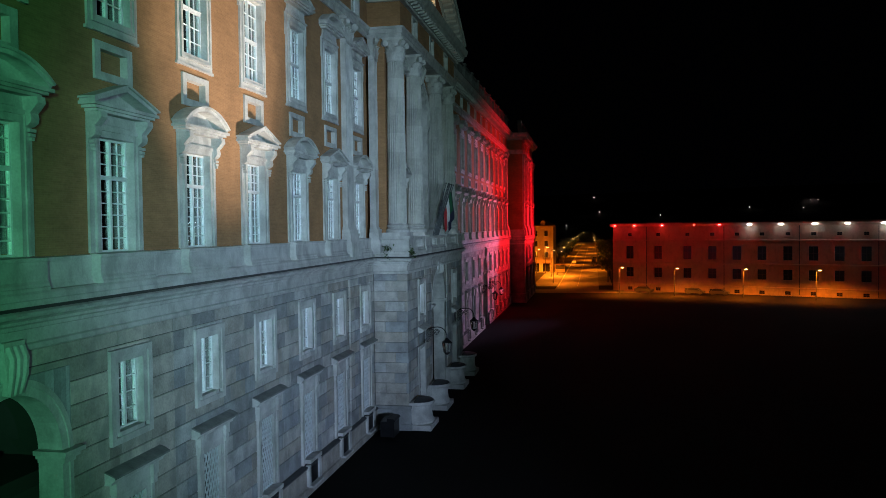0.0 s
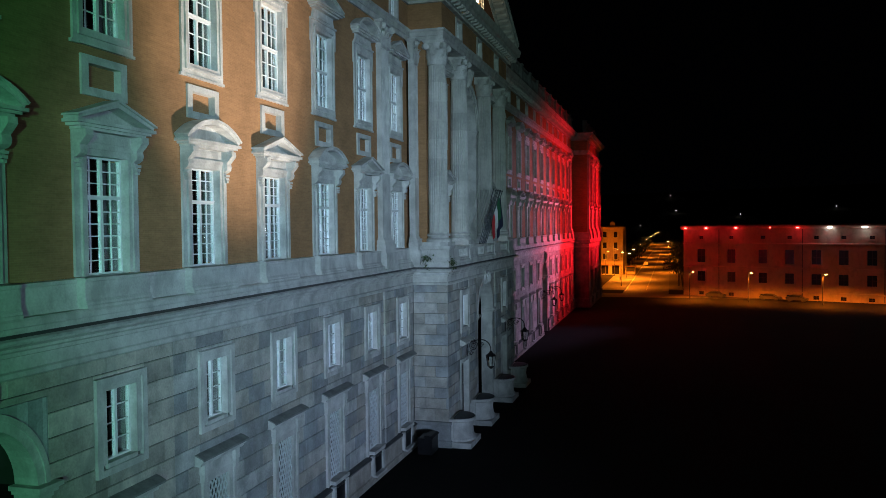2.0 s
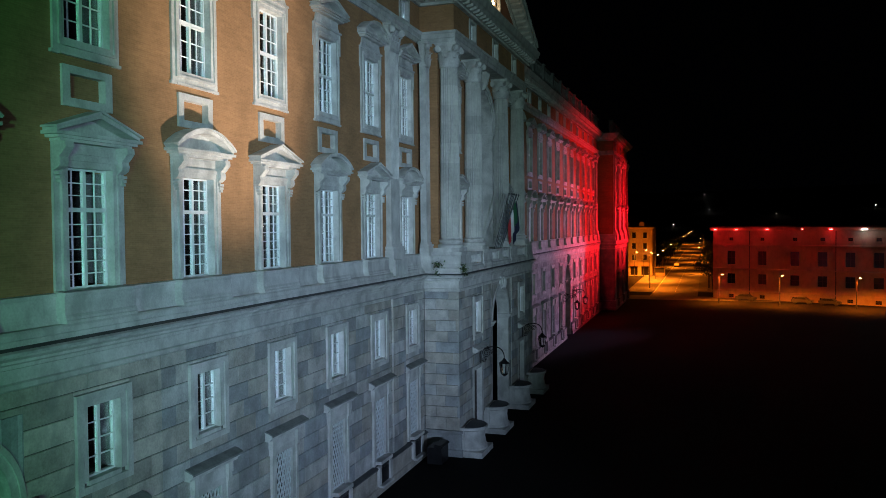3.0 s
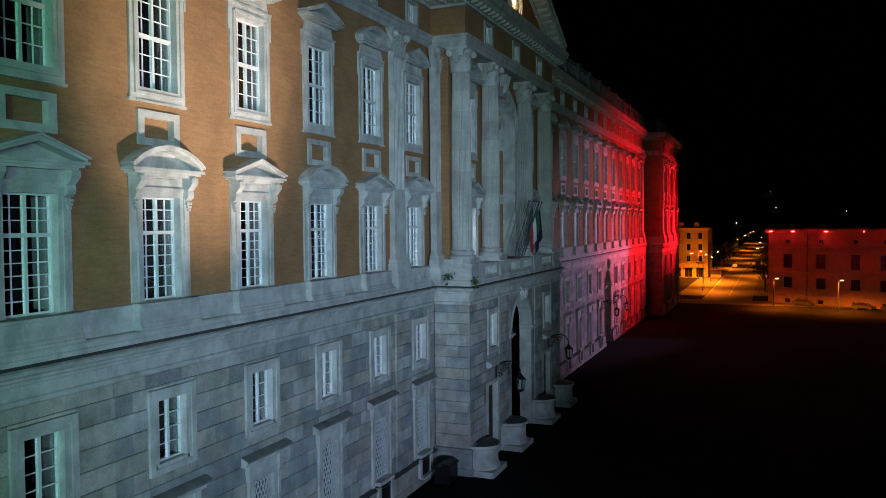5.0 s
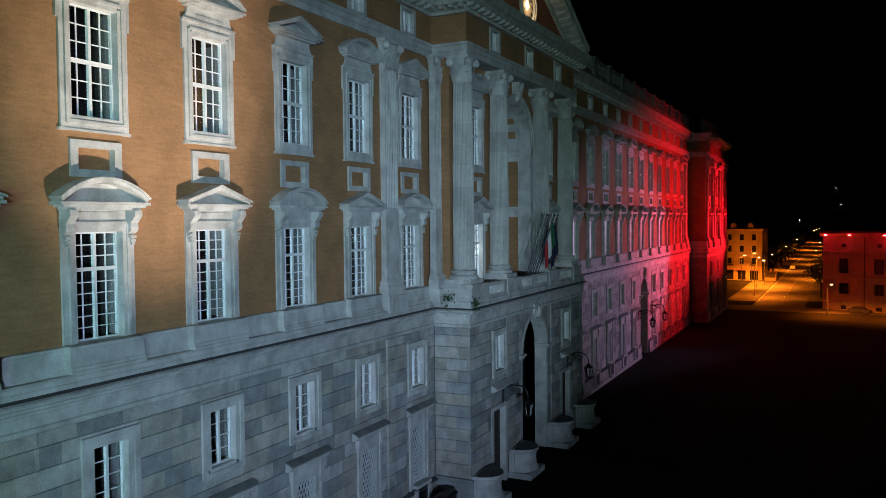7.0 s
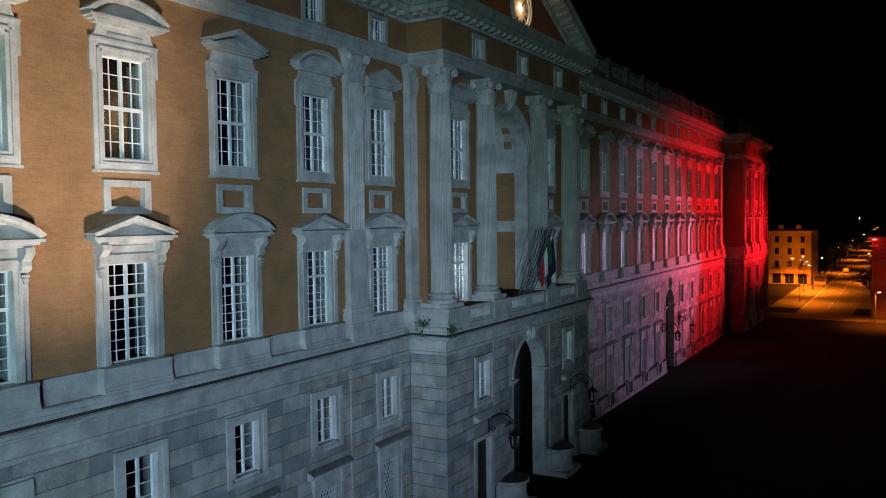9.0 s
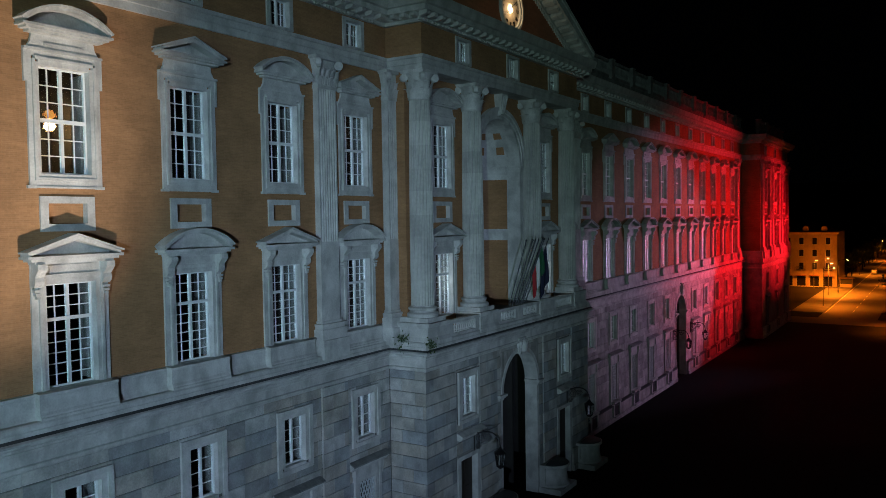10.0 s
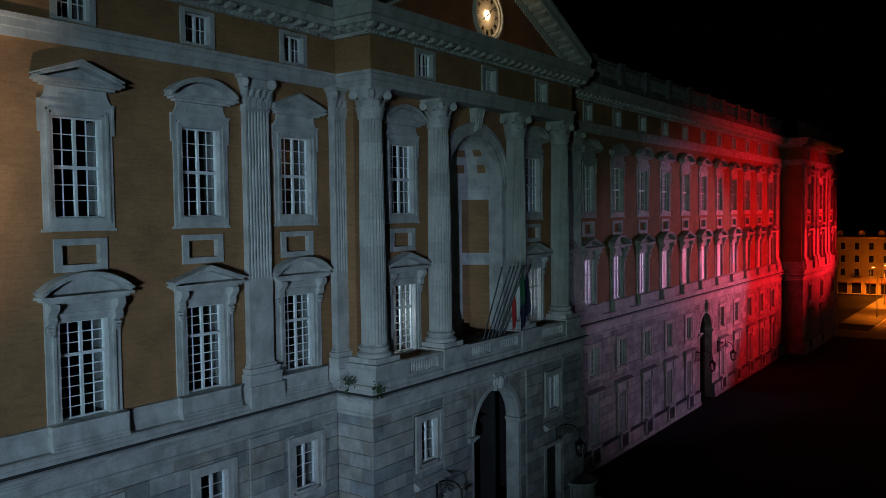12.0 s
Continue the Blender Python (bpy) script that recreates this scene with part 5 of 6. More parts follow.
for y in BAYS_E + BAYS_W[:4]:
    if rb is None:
        rb = thing("roof_balustrade", "stone balustrade with piers along the roof edge, colour darkened as unlit", "balustrade", group="roof balustrades", place=(0.3, y, 35.95))
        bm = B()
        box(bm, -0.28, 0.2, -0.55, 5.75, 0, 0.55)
        part("plinth", bm, UNLIT_STONE, rb)
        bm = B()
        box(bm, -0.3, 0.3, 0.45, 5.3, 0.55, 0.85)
        part("bottom_rail", bm, UNLIT_STONE, rb, bevel=0.02)
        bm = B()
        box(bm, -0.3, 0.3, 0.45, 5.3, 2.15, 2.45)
        part("top_rail", bm, UNLIT_STONE, rb, bevel=0.03)
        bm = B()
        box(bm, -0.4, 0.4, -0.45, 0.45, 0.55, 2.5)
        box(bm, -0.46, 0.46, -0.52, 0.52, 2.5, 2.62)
        part("pier", bm, UNLIT_STONE, rb, bevel=0.04)
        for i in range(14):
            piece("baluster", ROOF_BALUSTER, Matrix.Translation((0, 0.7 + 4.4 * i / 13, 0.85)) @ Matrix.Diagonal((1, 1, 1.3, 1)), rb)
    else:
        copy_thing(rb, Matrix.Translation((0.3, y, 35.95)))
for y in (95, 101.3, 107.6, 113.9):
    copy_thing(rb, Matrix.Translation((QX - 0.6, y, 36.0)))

# ---------------------------------------------------------------- across the square
ORANGE = (1.0, 0.2, 0.008)
far = thing("guard_range", "long two-storey plastered range across the square", "building", place=(0, 0, 0))
L = 110.0
bm = B()
WIN_S = [4.3, 11.3, 18.3, 24.0, 29.5, 34.9, 40.3, 45.5, 50.6, 55.7] + [60.8 + 5.1 * k for k in range(9)]
slab(bm, 0, 0.6, 0, L, 0, 16.4, [h for q in WIN_S for h in ((q - 0.95, q + 0.95, 7.9, 11.0), (q - 0.95, q + 0.95, 3.5, 5.8), (q - 0.5, q + 0.5, 13.4, 14.1), (q - 0.6, q + 0.6, 0.25, 1.05))])
box(bm, -14, 0, 0, 0.5, 0, 16.4)
box(bm, -14, 0, L - 0.5, L, 0, 16.4)
box(bm, -14.4, -14, 0, L, 0, 16.4)
box(bm, -1.6, -1.4, 0.5, L - 0.5, 0, 16)
part("wall", bm, PLASTER, far)
for z, o in ((6.8, 0.22), (12.2, 0.25), (1.6, 0.18)):
    bm = B()
    run(bm, [(0.5, z), (0.6 + o, z), (0.6 + o, z + 0.2), (0.5, z + 0.32)], [(0, 0), (0, L)])
    part("string_course", bm, PLASTER, far)
bm = B()
run(bm, [(0.3, 15.6), (0.8, 15.6), (1.0, 16.0), (1.3, 16.1), (1.3, 16.4), (0.3, 16.6)], [(0, -0.6), (0, L)])
part("cornice", bm, PLASTER, far)
bm = B()
box(bm, -14.4, 0.9, 0, L, 16.4, 16.7)
part("roof", bm, ROOF, far)
FARGLASS = mat("dark_far_glass", (0.02, 0.02, 0.025), 0.15, 0.1)
for k, y in enumerate(WIN_S):
    for z0, z1, h in ((7.9, 11.0, 0.95), (3.5, 5.8, 0.95), (13.4, 14.1, 0.5), (0.25, 1.05, 0.6)):
        bm = B()
        for s in (-1, 1):
            box(bm, 0.5, 0.72, y + s * h, y + s * (h + 0.3), z0 - 0.3, z1 + 0.3)
        box(bm, 0.5, 0.72, y - h, y + h, z1, z1 + 0.3)
        box(bm, 0.5, 0.78, y - h, y + h, z0 - 0.3, z0)
        w = part("window", bm, PLASTER, far)
        bm = B()
        box(bm, 0.25, 0.3, y - h, y + h, z0, z1)
        part("pane", bm, FARGLASS, w)
        bm = B()
        box(bm, 0.28, 0.36, y - 0.06, y + 0.06, z0, z1)
        box(bm, 0.285, 0.365, y - h, y + h, (z0 + z1) / 2 - 0.06, (z0 + z1) / 2 + 0.06)
        part("window_frame", bm, WOOD, w)
    if k % 3 == 1:
        bm = B()
        box(bm, 0.55, 0.7, y - 2.9, y - 2.75, 0.3, 15.6)
        part("downpipe", bm, LEAD, far)
# the range runs from its street corner towards the camera's side of the square
RANGE = pose(22.7, 127.2, 0, 0, 0, 0) @ pose(0, 0, 0, 0, 0, -22 - 90)
far.matrix_basis = RANGE
RED_LAMP, WHITE_LAMP = glow("red_flood_lens", (1.0, 0.03, 0.03), 60), glow("white_flood_lens", (0.85, 0.92, 1.0), 90)
for s, red in ((0.7, 1), (5.6, 1), (12.5, 1), (20.0, 2), (25.8, 1), (32.3, 0), (39.0, 0), (45.8, 0), (52.2, 0), (59, 0), (66, 0), (73, 0)):
    p = RANGE @ Vector((1.1, s, 15.9))
    f = thing("floodlight", "small %s floodlight on the roof edge of the range" % ("red" if red else "white"), "floodlight", group="roof floodlights", place=p)
    f.rotation_euler = (0, 0, radians(-112))
    bm = B()
    box(bm, -0.3, 0.0, -0.35, 0.35, -0.1, 0.45)
    part("housing", bm, LEAD, f)
    bm = B()
    box(bm, -0.25, -0.1, -0.04, 0.04, -0.3, -0.1)
    part("stand", bm, LEAD, f)
    bm = B()
    w = 0.12 if red > 1 else 0.3 if red else 0.42
    box(bm, 0.0, 0.05, -w, w, -0.08, 0.42)
    part("lens", bm, RED_LAMP if red else WHITE_LAMP, f, "glowing lens")
    q = RANGE @ Vector((2.0, s, 15.3))
    if red < 2:
        point("flood_spill", q, 34 if red else 20, (1.0, 0.02, 0.03) if red else (0.85, 0.9, 1.0), 0.3)


def street_lamp(x, y, h=9.0, watts=900.0, arm=1.6, lit=True):
    l = thing("street_lamp", "tall grey street lamp with an amber head", "street lamp", group="street lamps", place=(x, y, 0))
    bm = B()
    lathe(bm, [(0.16, 0), (0.16, 0.9), (0.09, 1.0), (0.06, h)], 0, 0, 10)
    part("pole", bm, LEAD, l, smooth=True)
    bm = B()
    tube(bm, [(0, 0, h - 0.3), (arm * 0.4, 0, h + 0.1), (arm, 0, h + 0.15)], 0.045, 6)
    part("arm", bm, LEAD, l)
    bm = B()
    box(bm, arm - 0.2, arm + 0.45, -0.15, 0.15, h + 0.08, h + 0.25)
    part("head", bm, LEAD, l, bevel=0.04)
    bm = B()
    box(bm, arm - 0.1, arm + 0.4, -0.12, 0.12, h + 0.03, h + 0.075)
    part("lens", bm, AMBER, l, "glowing amber lens")
    if lit:
        d = spot("street_light", (x + arm, y, h - 0.05), (x + arm * 1.3, y, 0), watts, ORANGE, 150, 0.2, 1.0)
    return l


AMBER = glow("amber_lens", (1.0, 0.55, 0.15), 60)
for x, y in ((23.6, 113.5), (35.6, 110.5), (49.5, 106.0), (63.0, 101.0)):
    street_lamp(x, y, 6.2, 24000, 0.5)
for x, y, w in ((6.5, 150, 26000), (6.0, 185, 26000), (20.5, 215, 24000), (5.5, 255, 26000), (20.0, 300, 26000), (5.0, 345, 26000), (19.5, 390, 26000), (5.0, 450, 30000), (19, 520, 30000), (5, 600, 30000)):
    street_lamp(x, y, 9.0, w, 2.0 if x < 10 else -2.0)
for i in range(14):
    street_lamp(5.0 + 13 * (i % 2), 660 + 45 * i, 9.0, 0, 2.0 - 4.0 * (i % 2), lit=False)
# paler copy of the asphalt: lamplight on street and strip put into the colour
LAMPLIT_ASPHALT = mat("asphalt_painted_lamplit", (0.12, 0.115, 0.11), 0.7, 0.2, 0.1, 3.0, 0.15)
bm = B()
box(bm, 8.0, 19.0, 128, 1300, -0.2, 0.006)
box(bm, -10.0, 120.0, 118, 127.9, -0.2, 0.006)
tagged(part("road", bm, LAMPLIT_ASPHALT), "asphalt street leading away from the square, coloured paler where amber lamps light it", "road", kind="structure")
bm = B()
box(bm, 1.5, 8.0, 136, 1300, -0.2, 0.15)
box(bm, 19.0, 22.5, 140, 1300, -0.2, 0.15)
tagged(part("pavement", bm, PAVING), "raised stone pavement along the street", "pavement", kind="structure")
LINE = mat("white_road_paint", (0.6, 0.6, 0.58), 0.7, 0.15)
bm = B()
for i in range(40):
    box(bm, 13.4, 13.55, 140 + i * 9, 144 + i * 9, 0.0, 0.012)
box(bm, 8.3, 8.45, 136, 420, 0.0, 0.012)
tagged(part("road_marking", bm, LINE), "worn white paint lines on the street", "road marking", kind="structure")

town = thing("corner_house", "plastered four-storey house with shop openings at the street corner", "building", place=(0, 0, 0))
bm = B()
hz = [(-27.6 + 3.6 * k - 0.6, -27.6 + 3.6 * k + 0.6, z, z + 1.9) for k in range(8) for z in (5.2, 9.0, 12.6)] + [(-27.6 + 3.6 * k - 1.2, -27.6 + 3.6 * k + 1.2, 0.2, 3.1) for k in range(8)]
slab(bm, 0, 0.5, -30, 0, 0, 16.2, hz)
box(bm, -20, 0, -0.5, 0, 0, 16.2)
box(bm, -20, 0, -30, -29.5, 0, 16.2)
box(bm, -1.3, -1.2, -29.5, -0.5, 0, 16.2)
part("wall", bm, PLASTER, town)
bm = B()
run(bm, [(0.1, 15.6), (0.7, 15.6), (0.8, 15.8), (1.0, 15.9), (1.0, 16.2), (0.1, 16.5)], [(0, -30.5), (0, 0.5)])
part("cornice", bm, PLASTER, town)
bm = B()
v = [bm.verts.new(p) for p in ((0.9, -30.4, 16.3), (0.9, 0.4, 16.3), (-20, 0.4, 16.3), (-20, -30.4, 16.3), (-9, -24, 20.0), (-9, -6, 20.0))]
for f in ((0, 1, 5, 4), (1, 2, 5), (2, 3, 4, 5), (3, 0, 4), (3, 2, 1, 0)):
    bm.faces.new([v[i] for i in f])
roof = part("roof", bm, ROOF, town)
for y in (-3.5, -8.5, -14.0):
    bm = B()
    prism(bm, [(y - 0.8, 16.5), (y + 0.8, 16.5), (y + 0.8, 17.4), (y + 0.5, 17.9), (y, 18.05), (y - 0.5, 17.9), (y - 0.8, 17.4)], -3.0, 0.2)
    part("dormer", bm, PLASTER, roof)
for a, b, c, d in hz:
    bm = B()
    box(bm, 0.15, 0.2, a, b, c, d)
    w = part("window", bm, FARGLASS, town)
    bm = B()
    box(bm, 0.45, 0.62, a - 0.15, b + 0.15, c - 0.18, c)
    box(bm, 0.45, 0.56, a - 0.15, a, c, d + 0.15)
    box(bm, 0.45, 0.56, b, b + 0.15, c, d + 0.15)
    part("window_frame", bm, STONE, w)
for k in (5, 7):
    y = -27.6 + 3.6 * k
    bm = B()
    box(bm, 0.5, 1.4, y - 1.2, y + 1.2, 4.9, 5.05)
    for q in range(13):
        box(bm, 1.34, 1.38, y - 1.2 + 0.2 * q - 0.015, y - 1.2 + 0.2 * q + 0.015, 5.05, 5.95)
    box(bm, 1.32, 1.4, y - 1.22, y + 1.22, 5.95, 6.0)
    part("balcony", bm, IRON, town)
AWN = mat("red_awning_cloth", (0.3, 0.05, 0.03), 0.8, 0.15)
for k in range(3, 8):
    y = -27.6 + 3.6 * k
    bm = B()
    prism(bm, [(y - 1.4, 3.3), (y + 1.4, 3.3), (y + 1.4, 3.4), (y - 1.4, 3.4)], 0.5, 1.6)
    part("awning", bm, AWN, town)
town.matrix_basis = pose(3.9, 203, 0, 0, 0, 0) @ pose(0, 0, 0, 0, 0, -90)
for x, y, h, w in ((-1.3, 195.0, 8.1, 26000), (1.8, 193.0, 8.9, 26000), (4.6, 176.0, 8.5, 52000)):
    street_lamp(x, y, h, w, 0.6)
    point("street_glow", (x + 0.8, y, h - 0.4), w * 0.035, ORANGE, 0.2)
kiosk = thing("kiosk", "small flat-roofed news kiosk beside the street", "kiosk", place=(6.3, 203.5, 0))
bm = B()
slab(bm, -1.6, -1.5, -1.4, 1.4, 0.15, 2.7, [])
slab(bm, 1.5, 1.6, -1.4, 1.4, 0.15, 2.7, [])
box(bm, -1.5, 1.5, 1.3, 1.4, 0.15, 2.7)
box(bm, -1.5, 1.5, -1.4, -1.3, 0.15, 1.1)
part("wall", bm, PLASTER, kiosk)
bm = B()
box(bm, -2.0, 2.0, -1.9, 1.7, 2.7, 2.95)
part("roof", bm, ROOF, kiosk, bevel=0.05)
bm = B()
box(bm, -1.5, 1.5, -1.36, -1.34, 1.1, 2.7)
part("shutter", bm, LEAD, kiosk)


def tree(x, y, h, seed):
    """A street tree: tapered trunk, limbs and a ragged crown of leaf clumps."""
    r = random.Random(seed)
    t = thing("street_tree", "dark leafy street tree beside the road", "tree", group="street trees", place=(x, y, 0))
    bm = B()
    tips = []
    tube(bm, [(0, 0, 0), (r.uniform(-0.1, 0.1), r.uniform(-0.1, 0.1), h * 0.25), (0, 0, h * 0.45)], 0.22, 7)
    for i in range(7):
        a = r.uniform(0, 6.28)
        q = (math.cos(a) * h * 0.25, math.sin(a) * h * 0.25, h * r.uniform(0.55, 0.85))
        tube(bm, [(0, 0, h * 0.35), (q[0] * 0.5, q[1] * 0.5, h * 0.5), q], 0.08, 5)
        tips.append(q)
    part("trunk", bm, WOOD, t)
    bm = B()
    for i in range(420):
        q = r.choice(tips)
        c = Vector((q[0] + r.gauss(0, h * 0.1), q[1] + r.gauss(0, h * 0.1), q[2] + r.gauss(0, h * 0.09)))
        m = Matrix.Translation(c) @ Euler((r.uniform(0, 6), r.uniform(0, 6), r.uniform(0, 6))).to_matrix().to_4x4()
        k = r.uniform(0.2, 0.45)
        bm.faces.new([bm.verts.new(m @ Vector(p)) for p in ((-k, 0, 0), (0, -k * 0.6, 0.05), (k, 0, 0), (0, k * 0.6, 0.05))])
    part("crown", bm, LEAF, t)
    return t


t0, t1 = tree(3.6, 232, 9.5, 5), tree(21.6, 152, 8.5, 9)
for i in range(12):
    copy_thing(t0 if i % 2 else t1, pose(3.6 + 0.3 * (i % 3), 249 + 17 * i, 0, 0, 0, 50 * i))
    copy_thing(t1 if i % 2 else t0, pose(23.0 + 0.3 * (i % 3), 168 + 17 * i, 0, 0, 0, 80 * i))


def parked_car(x, y, turn, paint, label):
    c = thing("parked_car", label, "car", group="parked cars", place=(x, y, 0))
    c.rotation_euler = (0, 0, radians(turn))
    bm = B()
    side = [(-2.1, 0.35), (2.1, 0.35), (2.15, 0.75), (1.2, 0.95), (0.6, 1.42), (-1.1, 1.45), (-1.8, 1.0), (-2.15, 0.9)]
    a = [bm.verts.new((-0.82, y_, z)) for y_, z in side]
    b = [bm.verts.new((0.82, y_, z)) for y_, z in side]
    bm.faces.new(a[::-1])
    bm.faces.new(b)
    for i in range(len(side)):
        bm.faces.new((a[i], a[(i + 1) % 8], b[(i + 1) % 8], b[i]))
    part("body", bm, paint, c, bevel=0.08)
    bm = B()
    for s in (-1, 1):
        v = [bm.verts.new((s * 0.835, yy, z)) for yy, z in ((0.95, 0.98), (0.5, 1.36), (-1.05, 1.38), (-1.55, 1.0))]
        bm.faces.new(v)
    part("windows", bm, FARGLASS, c)
    for yy in (-1.35, 1.35):
        for s in (-1, 1):
            bm = B()
            bmesh.ops.create_cone(bm, cap_ends=True, segments=16, radius1=0.33, radius2=0.33, depth=0.22, matrix=Matrix.Translation((s * 0.74, yy, 0.33)) @ Matrix.Rotation(math.pi / 2, 4, "Y"))
            part("wheel", bm, LEAD, c)
    for s in (-1, 1):
        bm = B()
        box(bm, s * 0.5, s * 0.78, -2.17, -2.1, 0.65, 0.85)
        part("tail_light", bm, RED_C, c)
    return c


CARW, CARD = mat("pale_car_paint", (0.5, 0.5, 0.5), 0.3, 0.05), mat("dark_car_paint", (0.05, 0.055, 0.06), 0.3, 0.05)
parked_car(17.6, 236, 0, CARW, "pale parked hatchback at the kerb")
parked_car(17.6, 243, 0, CARD, "dark parked hatchback at the kerb")
parked_car(9.6, 262, 180, CARW, "pale parked hatchback on the street")
parked_car(17.6, 275, 0, CARD, "dark parked hatchback under street trees")
for s, m, lab in ((9.0, CARD, "dark parked hatchback before the range"), (21.0, CARD, "dark parked hatchback before the range"), (26.5, CARD, "dark parked hatchback before the range")):
    p = RANGE @ Vector((4.2, s, 0))
    parked_car(p.x, p.y, -112, m, lab)

# far hills and lights of the town
bm = B()
prism(bm, [(-1500, -1), (2500, -1), (2500, 1), (1700, 66), (900, 82), (300, 74), (-300, 60), (-1500, 1)], 0, 500)
bmesh.ops.transform(bm, matrix=Matrix(((0, 1, 0, 0), (1, 0, 0, 1250), (0, 0, 1, 0), (0, 0, 0, 1))), verts=bm.verts)
v = [bm.verts.new(p) for p in ((-1500, 690, -1), (2500, 690, -1), (2500, 1255, 66), (-1500, 1255, 66))]
bm.faces.new(v)
DISTANT_GLASS = glow("distant_lamp_glass", (1.0, 0.9, 0.75), 12)
HILL = mat("dark_wooded_hill", (0.02, 0.025, 0.015), 0.95, 0.4, 0.02, 0.2, 0.2)
tagged(part("backdrop_hill", bm, HILL), "dark wooded hillside behind the town", "hill", kind="structure")
for p in [(18, 1160), (25, 947), (96, 900), (-12, 804), (304, 1067), (311, 1058), (268, 956), (210, 976)]:
    p = (p[0], p[1], 0.12 * (p[1] - 700) - 0.5)
    l = thing("distant_lamp", "small pale lamp on the dark hillside", "lamp", group="distant lamps", place=p)
    bm = B()
    h = 3.6
    tube(bm, [(0, 0, 0), (0, 0, h)], 0.15, 6)
    part("mast", bm, LEAD, l)
    bm = B()
    lathe(bm, [(0.1, h), (0.4, h + 0.2), (0.4, h + 0.6), (0.1, h + 0.8)], 0, 0, 8)
    part("head", bm, DISTANT_GLASS, l)

# ---------------------------------------------------------------- stone blocks of the base, last
ub = B()
lo = [ub.verts.new((-0.14, y, z)) for y, z in ((-0.5, -0.5), (0.5, -0.5), (0.5, 0.5), (-0.5, 0.5))]
mi = [ub.verts.new((-0.025, y, z)) for y, z in ((-0.5, -0.5), (0.5, -0.5), (0.5, 0.5), (-0.5, 0.5))]
hi = [ub.verts.new((0.0, y, z)) for y, z in ((-0.497, -0.474), (0.497, -0.474), (0.497, 0.474), (-0.497, 0.474))]
for p, q in ((lo, mi), (mi, hi)):
    for i in range(4):
        ub.faces.new((p[i], p[(i + 1) % 4], q[(i + 1) % 4], q[i]))
ub.faces.new(hi)
BLOCK = mesh_of("stone_block", ub, ASHLAR)
COURSES = [1.87] + [2.93 + 0.82 * i for i in range(12)] + [12.5]


def ashlar(parent, origin, turn, u0, u1, holes, proud, seed, single=True):
    """Courses of stone on a wall: u runs along it; holes (u0, u1, z0, z1) stay free; proud(u) sets how far a block stands out."""
    r = random.Random(seed)
    base = Matrix.Translation(origin) @ Matrix.Rotation(radians(turn), 4, "Z")
    rest = B()
    for ci, (za, zb) in enumerate(zip(COURSES, COURSES[1:])):
        marks = [u0 + (0.9 if ci % 2 else 0.0)]
        while marks[-1] < u1:
            marks.append(marks[-1] + r.uniform(1.5, 2.3))
        cuts = {u0, u1} | {m for m in marks if u0 < m < u1}
        # blocks meet the openings exactly: split the course where an opening's height begins or ends too
        zs = sorted({za, zb} | {z for h in holes for z in h[2:] if za + 0.02 < z < zb - 0.02})
        edge = {v for h in holes for v in h[:2] if u0 < v < u1 and h[2] < zb and h[3] > za}
        cuts = {c for c in cuts if all(abs(c - e) > 0.35 for e in edge)} | edge | {u0, u1}
        us = sorted(cuts)
        for a, b in zip(us, us[1:]):
            if b - a < 0.03:
                continue
            mid = (a + b) / 2
            spans, z = [], za
            for h in sorted(h for h in holes if h[0] < mid < h[1] and h[2] < zb and h[3] > za):
                if h[2] > z:
                    spans.append((z, h[2]))
                z = max(z, h[3])
            if z < zb:
                spans.append((z, zb))
            for c, d in spans:
                if d - c < 0.04:
                    continue
                m = base @ Matrix.Translation((proud(mid) + r.uniform(-0.006, 0.006), mid, (c + d) / 2)) @ Matrix.Diagonal((1, b - a - 0.008, d - c - 0.028, 1))
                if single:
                    piece("stone_block", BLOCK, m, parent)
                else:
                    k = len(rest.verts)
                    rest.from_mesh(BLOCK)
                    rest.verts.ensure_lookup_table()
                    for v in rest.verts[k:]:
                        v.co = m @ v.co
    if not single:
        tagged(part("stone_blocks", rest, ASHLAR, parent), kind="stuff")


def base_holes(bays, gate):
    hs = []
    for y in bays:
        if abs(y - gate) < 1:
            hs.append((y - 2.8, y + 2.8, 0.0, 11.7))
        else:
            hs += [(y - 1.38, y + 1.38, 8.3, 11.8), (y - 1.3, y + 1.3, 1.8, 7.0)]
    return hs


STRIPS = [(-19.8, -17.5), (16.8, 19.1)]


def strip(y):
    return 0.14 if any(a < y < b for a, b in STRIPS) else 0.0


ashlar(wing_w, (BASE_X, 0, 0), 0, -44.0, -19.8, base_holes(BAYS_W, ARCH_W), strip, 3)
ashlar(wing_w, (BASE_X, 0, 0), 0, -19.8, -17.5, [], strip, 4)
ashlar(wing_w, (BASE_X, 0, 0), 0, -17.5, -PY, base_holes([-15.7], 0), strip, 5)
ashlar(wing_w, (BASE_X, 0, 0), 0, START, -44.0, base_holes(BAYS_W, ARCH_W), strip, 6, single=False)
ashlar(wing_e, (BASE_X, 0, 0), 0, PY, WING_END, base_holes(BAYS_E, ARCH_E), strip, 7, single=False)
FRONT = [(-3.2, 3.2, 0.0, 12.2)] + [h for y in (-8.0, 8.0) for h in ((y - 1.38, y + 1.38, 8.3, 11.8), (y - 1.5, y + 1.5, 0.0, 6.1))]


def front_strip(y):
    return -0.1 if 6.4 < abs(y) < 9.6 or abs(y) < 3.9 else 0.0


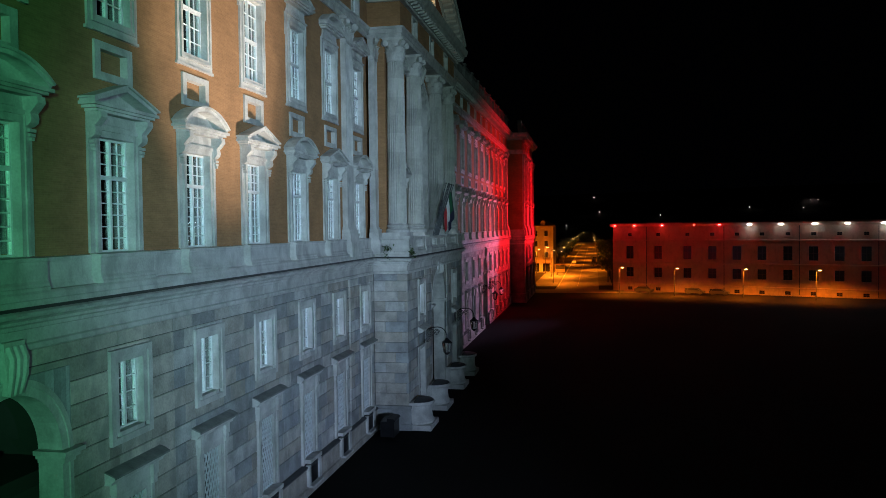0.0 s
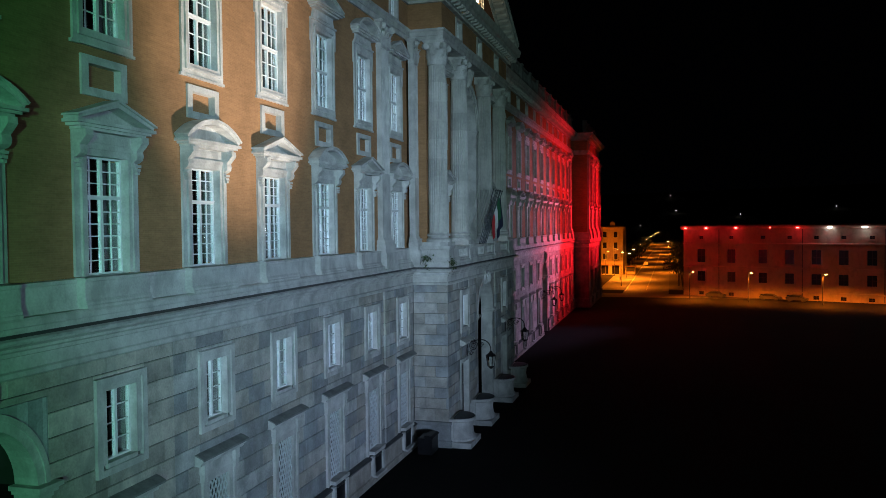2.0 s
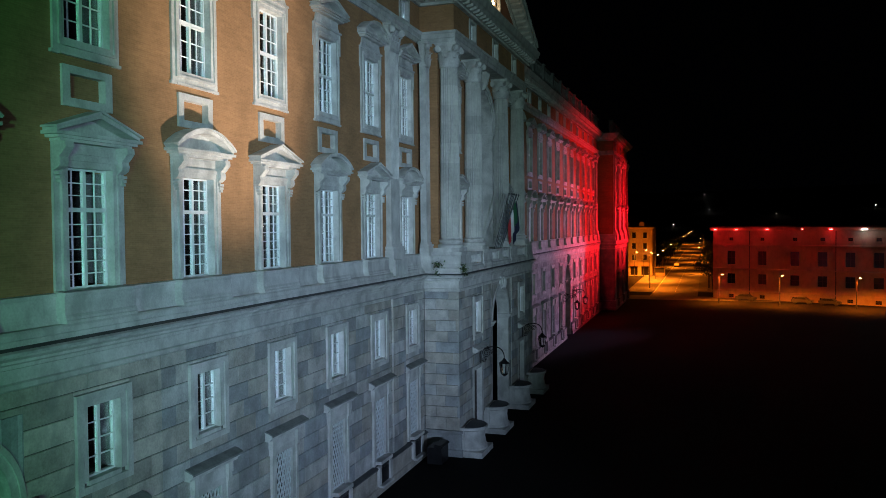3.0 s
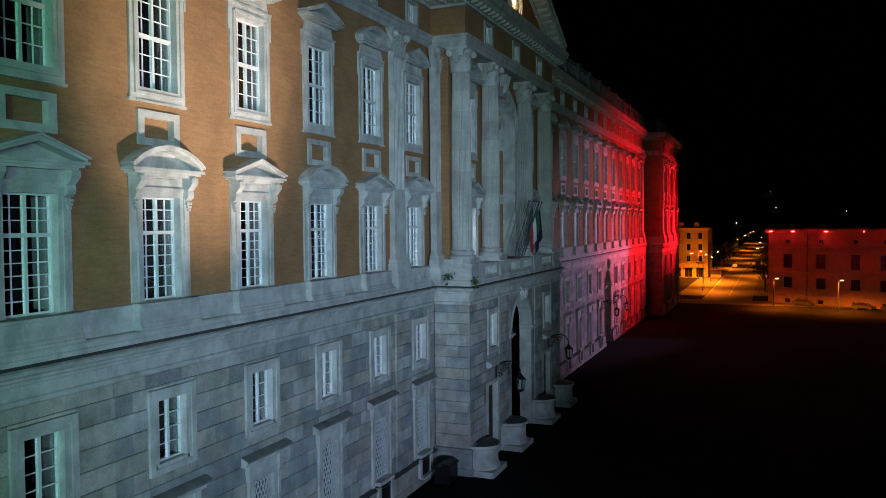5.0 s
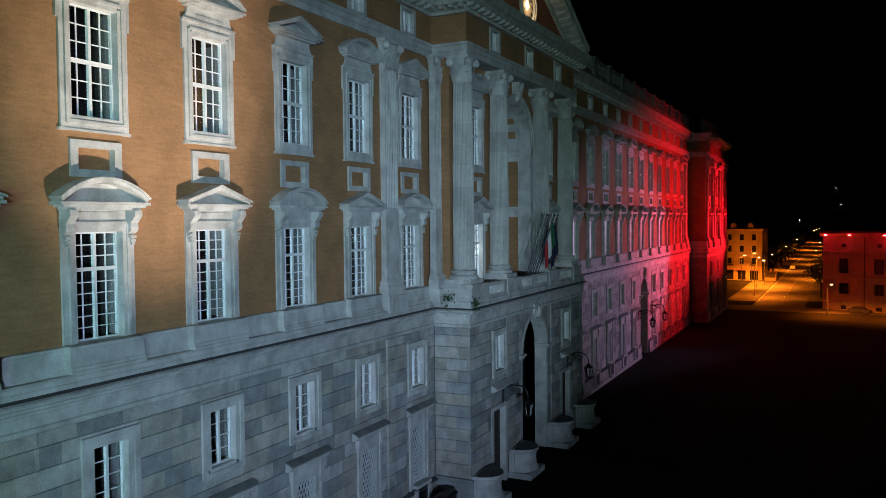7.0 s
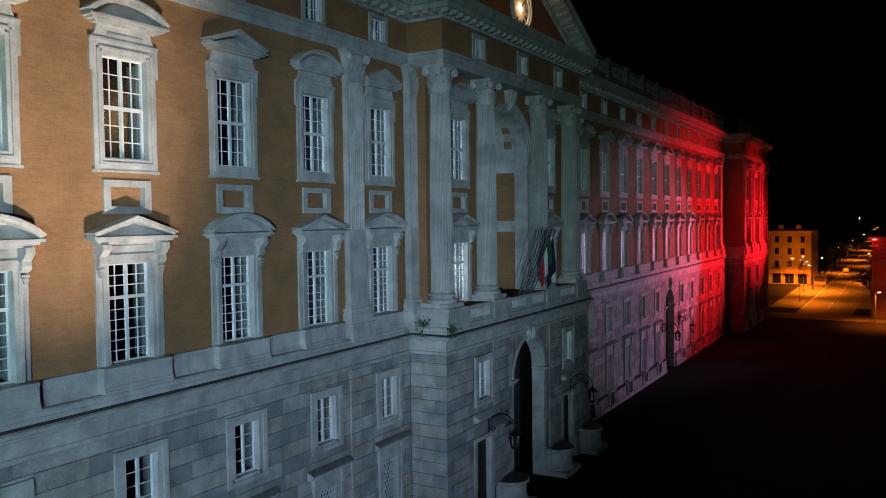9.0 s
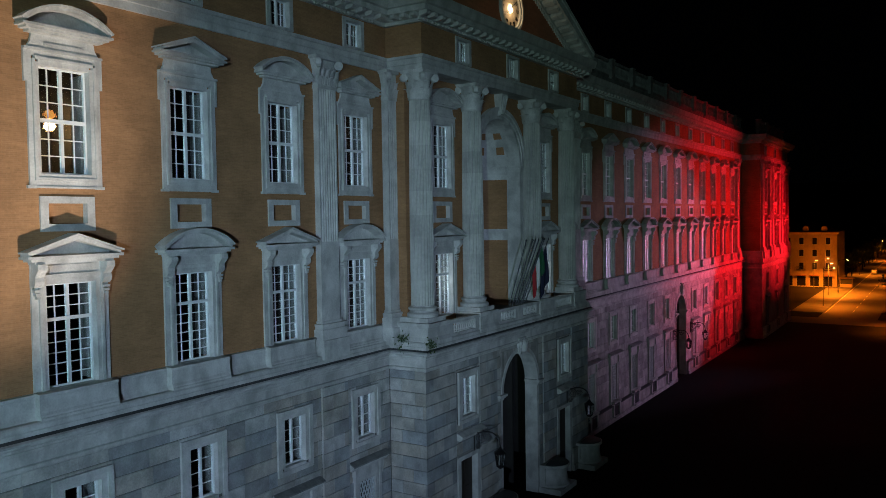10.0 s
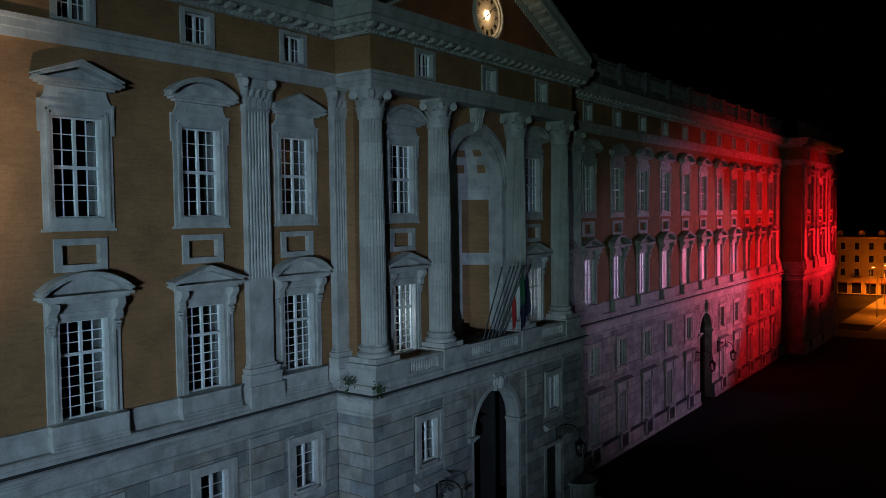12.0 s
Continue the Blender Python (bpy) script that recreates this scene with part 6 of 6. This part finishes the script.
ashlar(block, (PX, 0, 0), 0, -PY, -9.6, FRONT, front_strip, 8)
ashlar(block, (PX, 0, 0), 0, -9.6, -6.4, FRONT, front_strip, 9)
ashlar(block, (PX, 0, 0), 0, -6.4, -3.9, FRONT, front_strip, 10)
ashlar(block, (PX, 0, 0), 0, -3.9, 3.9, FRONT, front_strip, 14)
ashlar(block, (PX, 0, 0), 0, 3.9, 6.4, FRONT, front_strip, 15)
ashlar(block, (PX, 0, 0), 0, 6.4, 9.6, FRONT, front_strip, 11)
ashlar(block, (PX, 0, 0), 0, 9.6, PY, FRONT, front_strip, 12)
ashlar(block, (0, -PY, 0), -90, 0.5, PX, [], lambda u: 0.0, 13)
for parent, y in ((wing_w, ARCH_W), (wing_e, ARCH_E)):
    bm = B()
    for s in (-1, 1):
        box(bm, -0.45, BASE_X + 0.015, y + s * 2.3, y + s * 2.8, 0, 8.9)
        box(bm, BASE_X + 0.015, BASE_X + 0.06, y + s * 2.62, y + s * 2.8, 0, 8.5)
    for a, b in zip(arc, arc[1:]):
        prism(bm, [(y + 2.3 * math.cos(a), 8.9 + 2.3 * math.sin(a)), (y + 2.8 * math.cos(a), 8.9 + 2.8 * math.sin(a)), (y + 2.8 * math.cos(b), 8.9 + 2.8 * math.sin(b)), (y + 2.3 * math.cos(b), 8.9 + 2.3 * math.sin(b))], -0.45, BASE_X + 0.015)
        prism(bm, [(y + 2.6 * math.cos(a), 8.9 + 2.6 * math.sin(a)), (y + 2.8 * math.cos(a), 8.9 + 2.8 * math.sin(a)), (y + 2.8 * math.cos(b), 8.9 + 2.8 * math.sin(b)), (y + 2.6 * math.cos(b), 8.9 + 2.6 * math.sin(b))], BASE_X + 0.015, BASE_X + 0.07)
    part("gate_arch", bm, STONE, parent)
    bm = B()
    arch_hole(bm, BASE_X - 0.1, BASE_X, y, 2.79, 8.9, 11.68, 11.7, 0)
    part("gate_spandrel", bm, ASHLAR, parent)
    for s in (-1, 1):
        bm = B()
        for o, z0, z1 in ((0.06, 8.5, 8.65), (0.16, 8.65, 8.8), (0.28, 8.8, 8.95)):
            box(bm, -0.44, BASE_X + 0.06 + o, y + s * (2.3 - o), y + s * (2.78 + o), z0, z1)
        part("gate_impost", bm, STONE, parent)
    bm = B()
    prism(bm, [(y - 0.34, 11.3), (y + 0.34, 11.3), (y + 0.46, 12.9), (y - 0.46, 12.9)], 0.2, BASE_X + 0.2)
    for q in (-0.28, 0, 0.28):
        tube(bm, [(BASE_X + 0.15, y + q * 0.8, 11.3), (BASE_X + 0.3, y + q, 11.9), (BASE_X + 0.34, y + q, 12.4), (BASE_X + 0.2, y + q, 12.75)], 0.11, 6)
    part("gate_keystone", bm, STONE, parent, smooth=True)
    bm = B()
    box(bm, -6.7, -6.5, y - 2.6, y + 2.6, 0, 9)
    part("gate_leaf", bm, WOOD, parent)
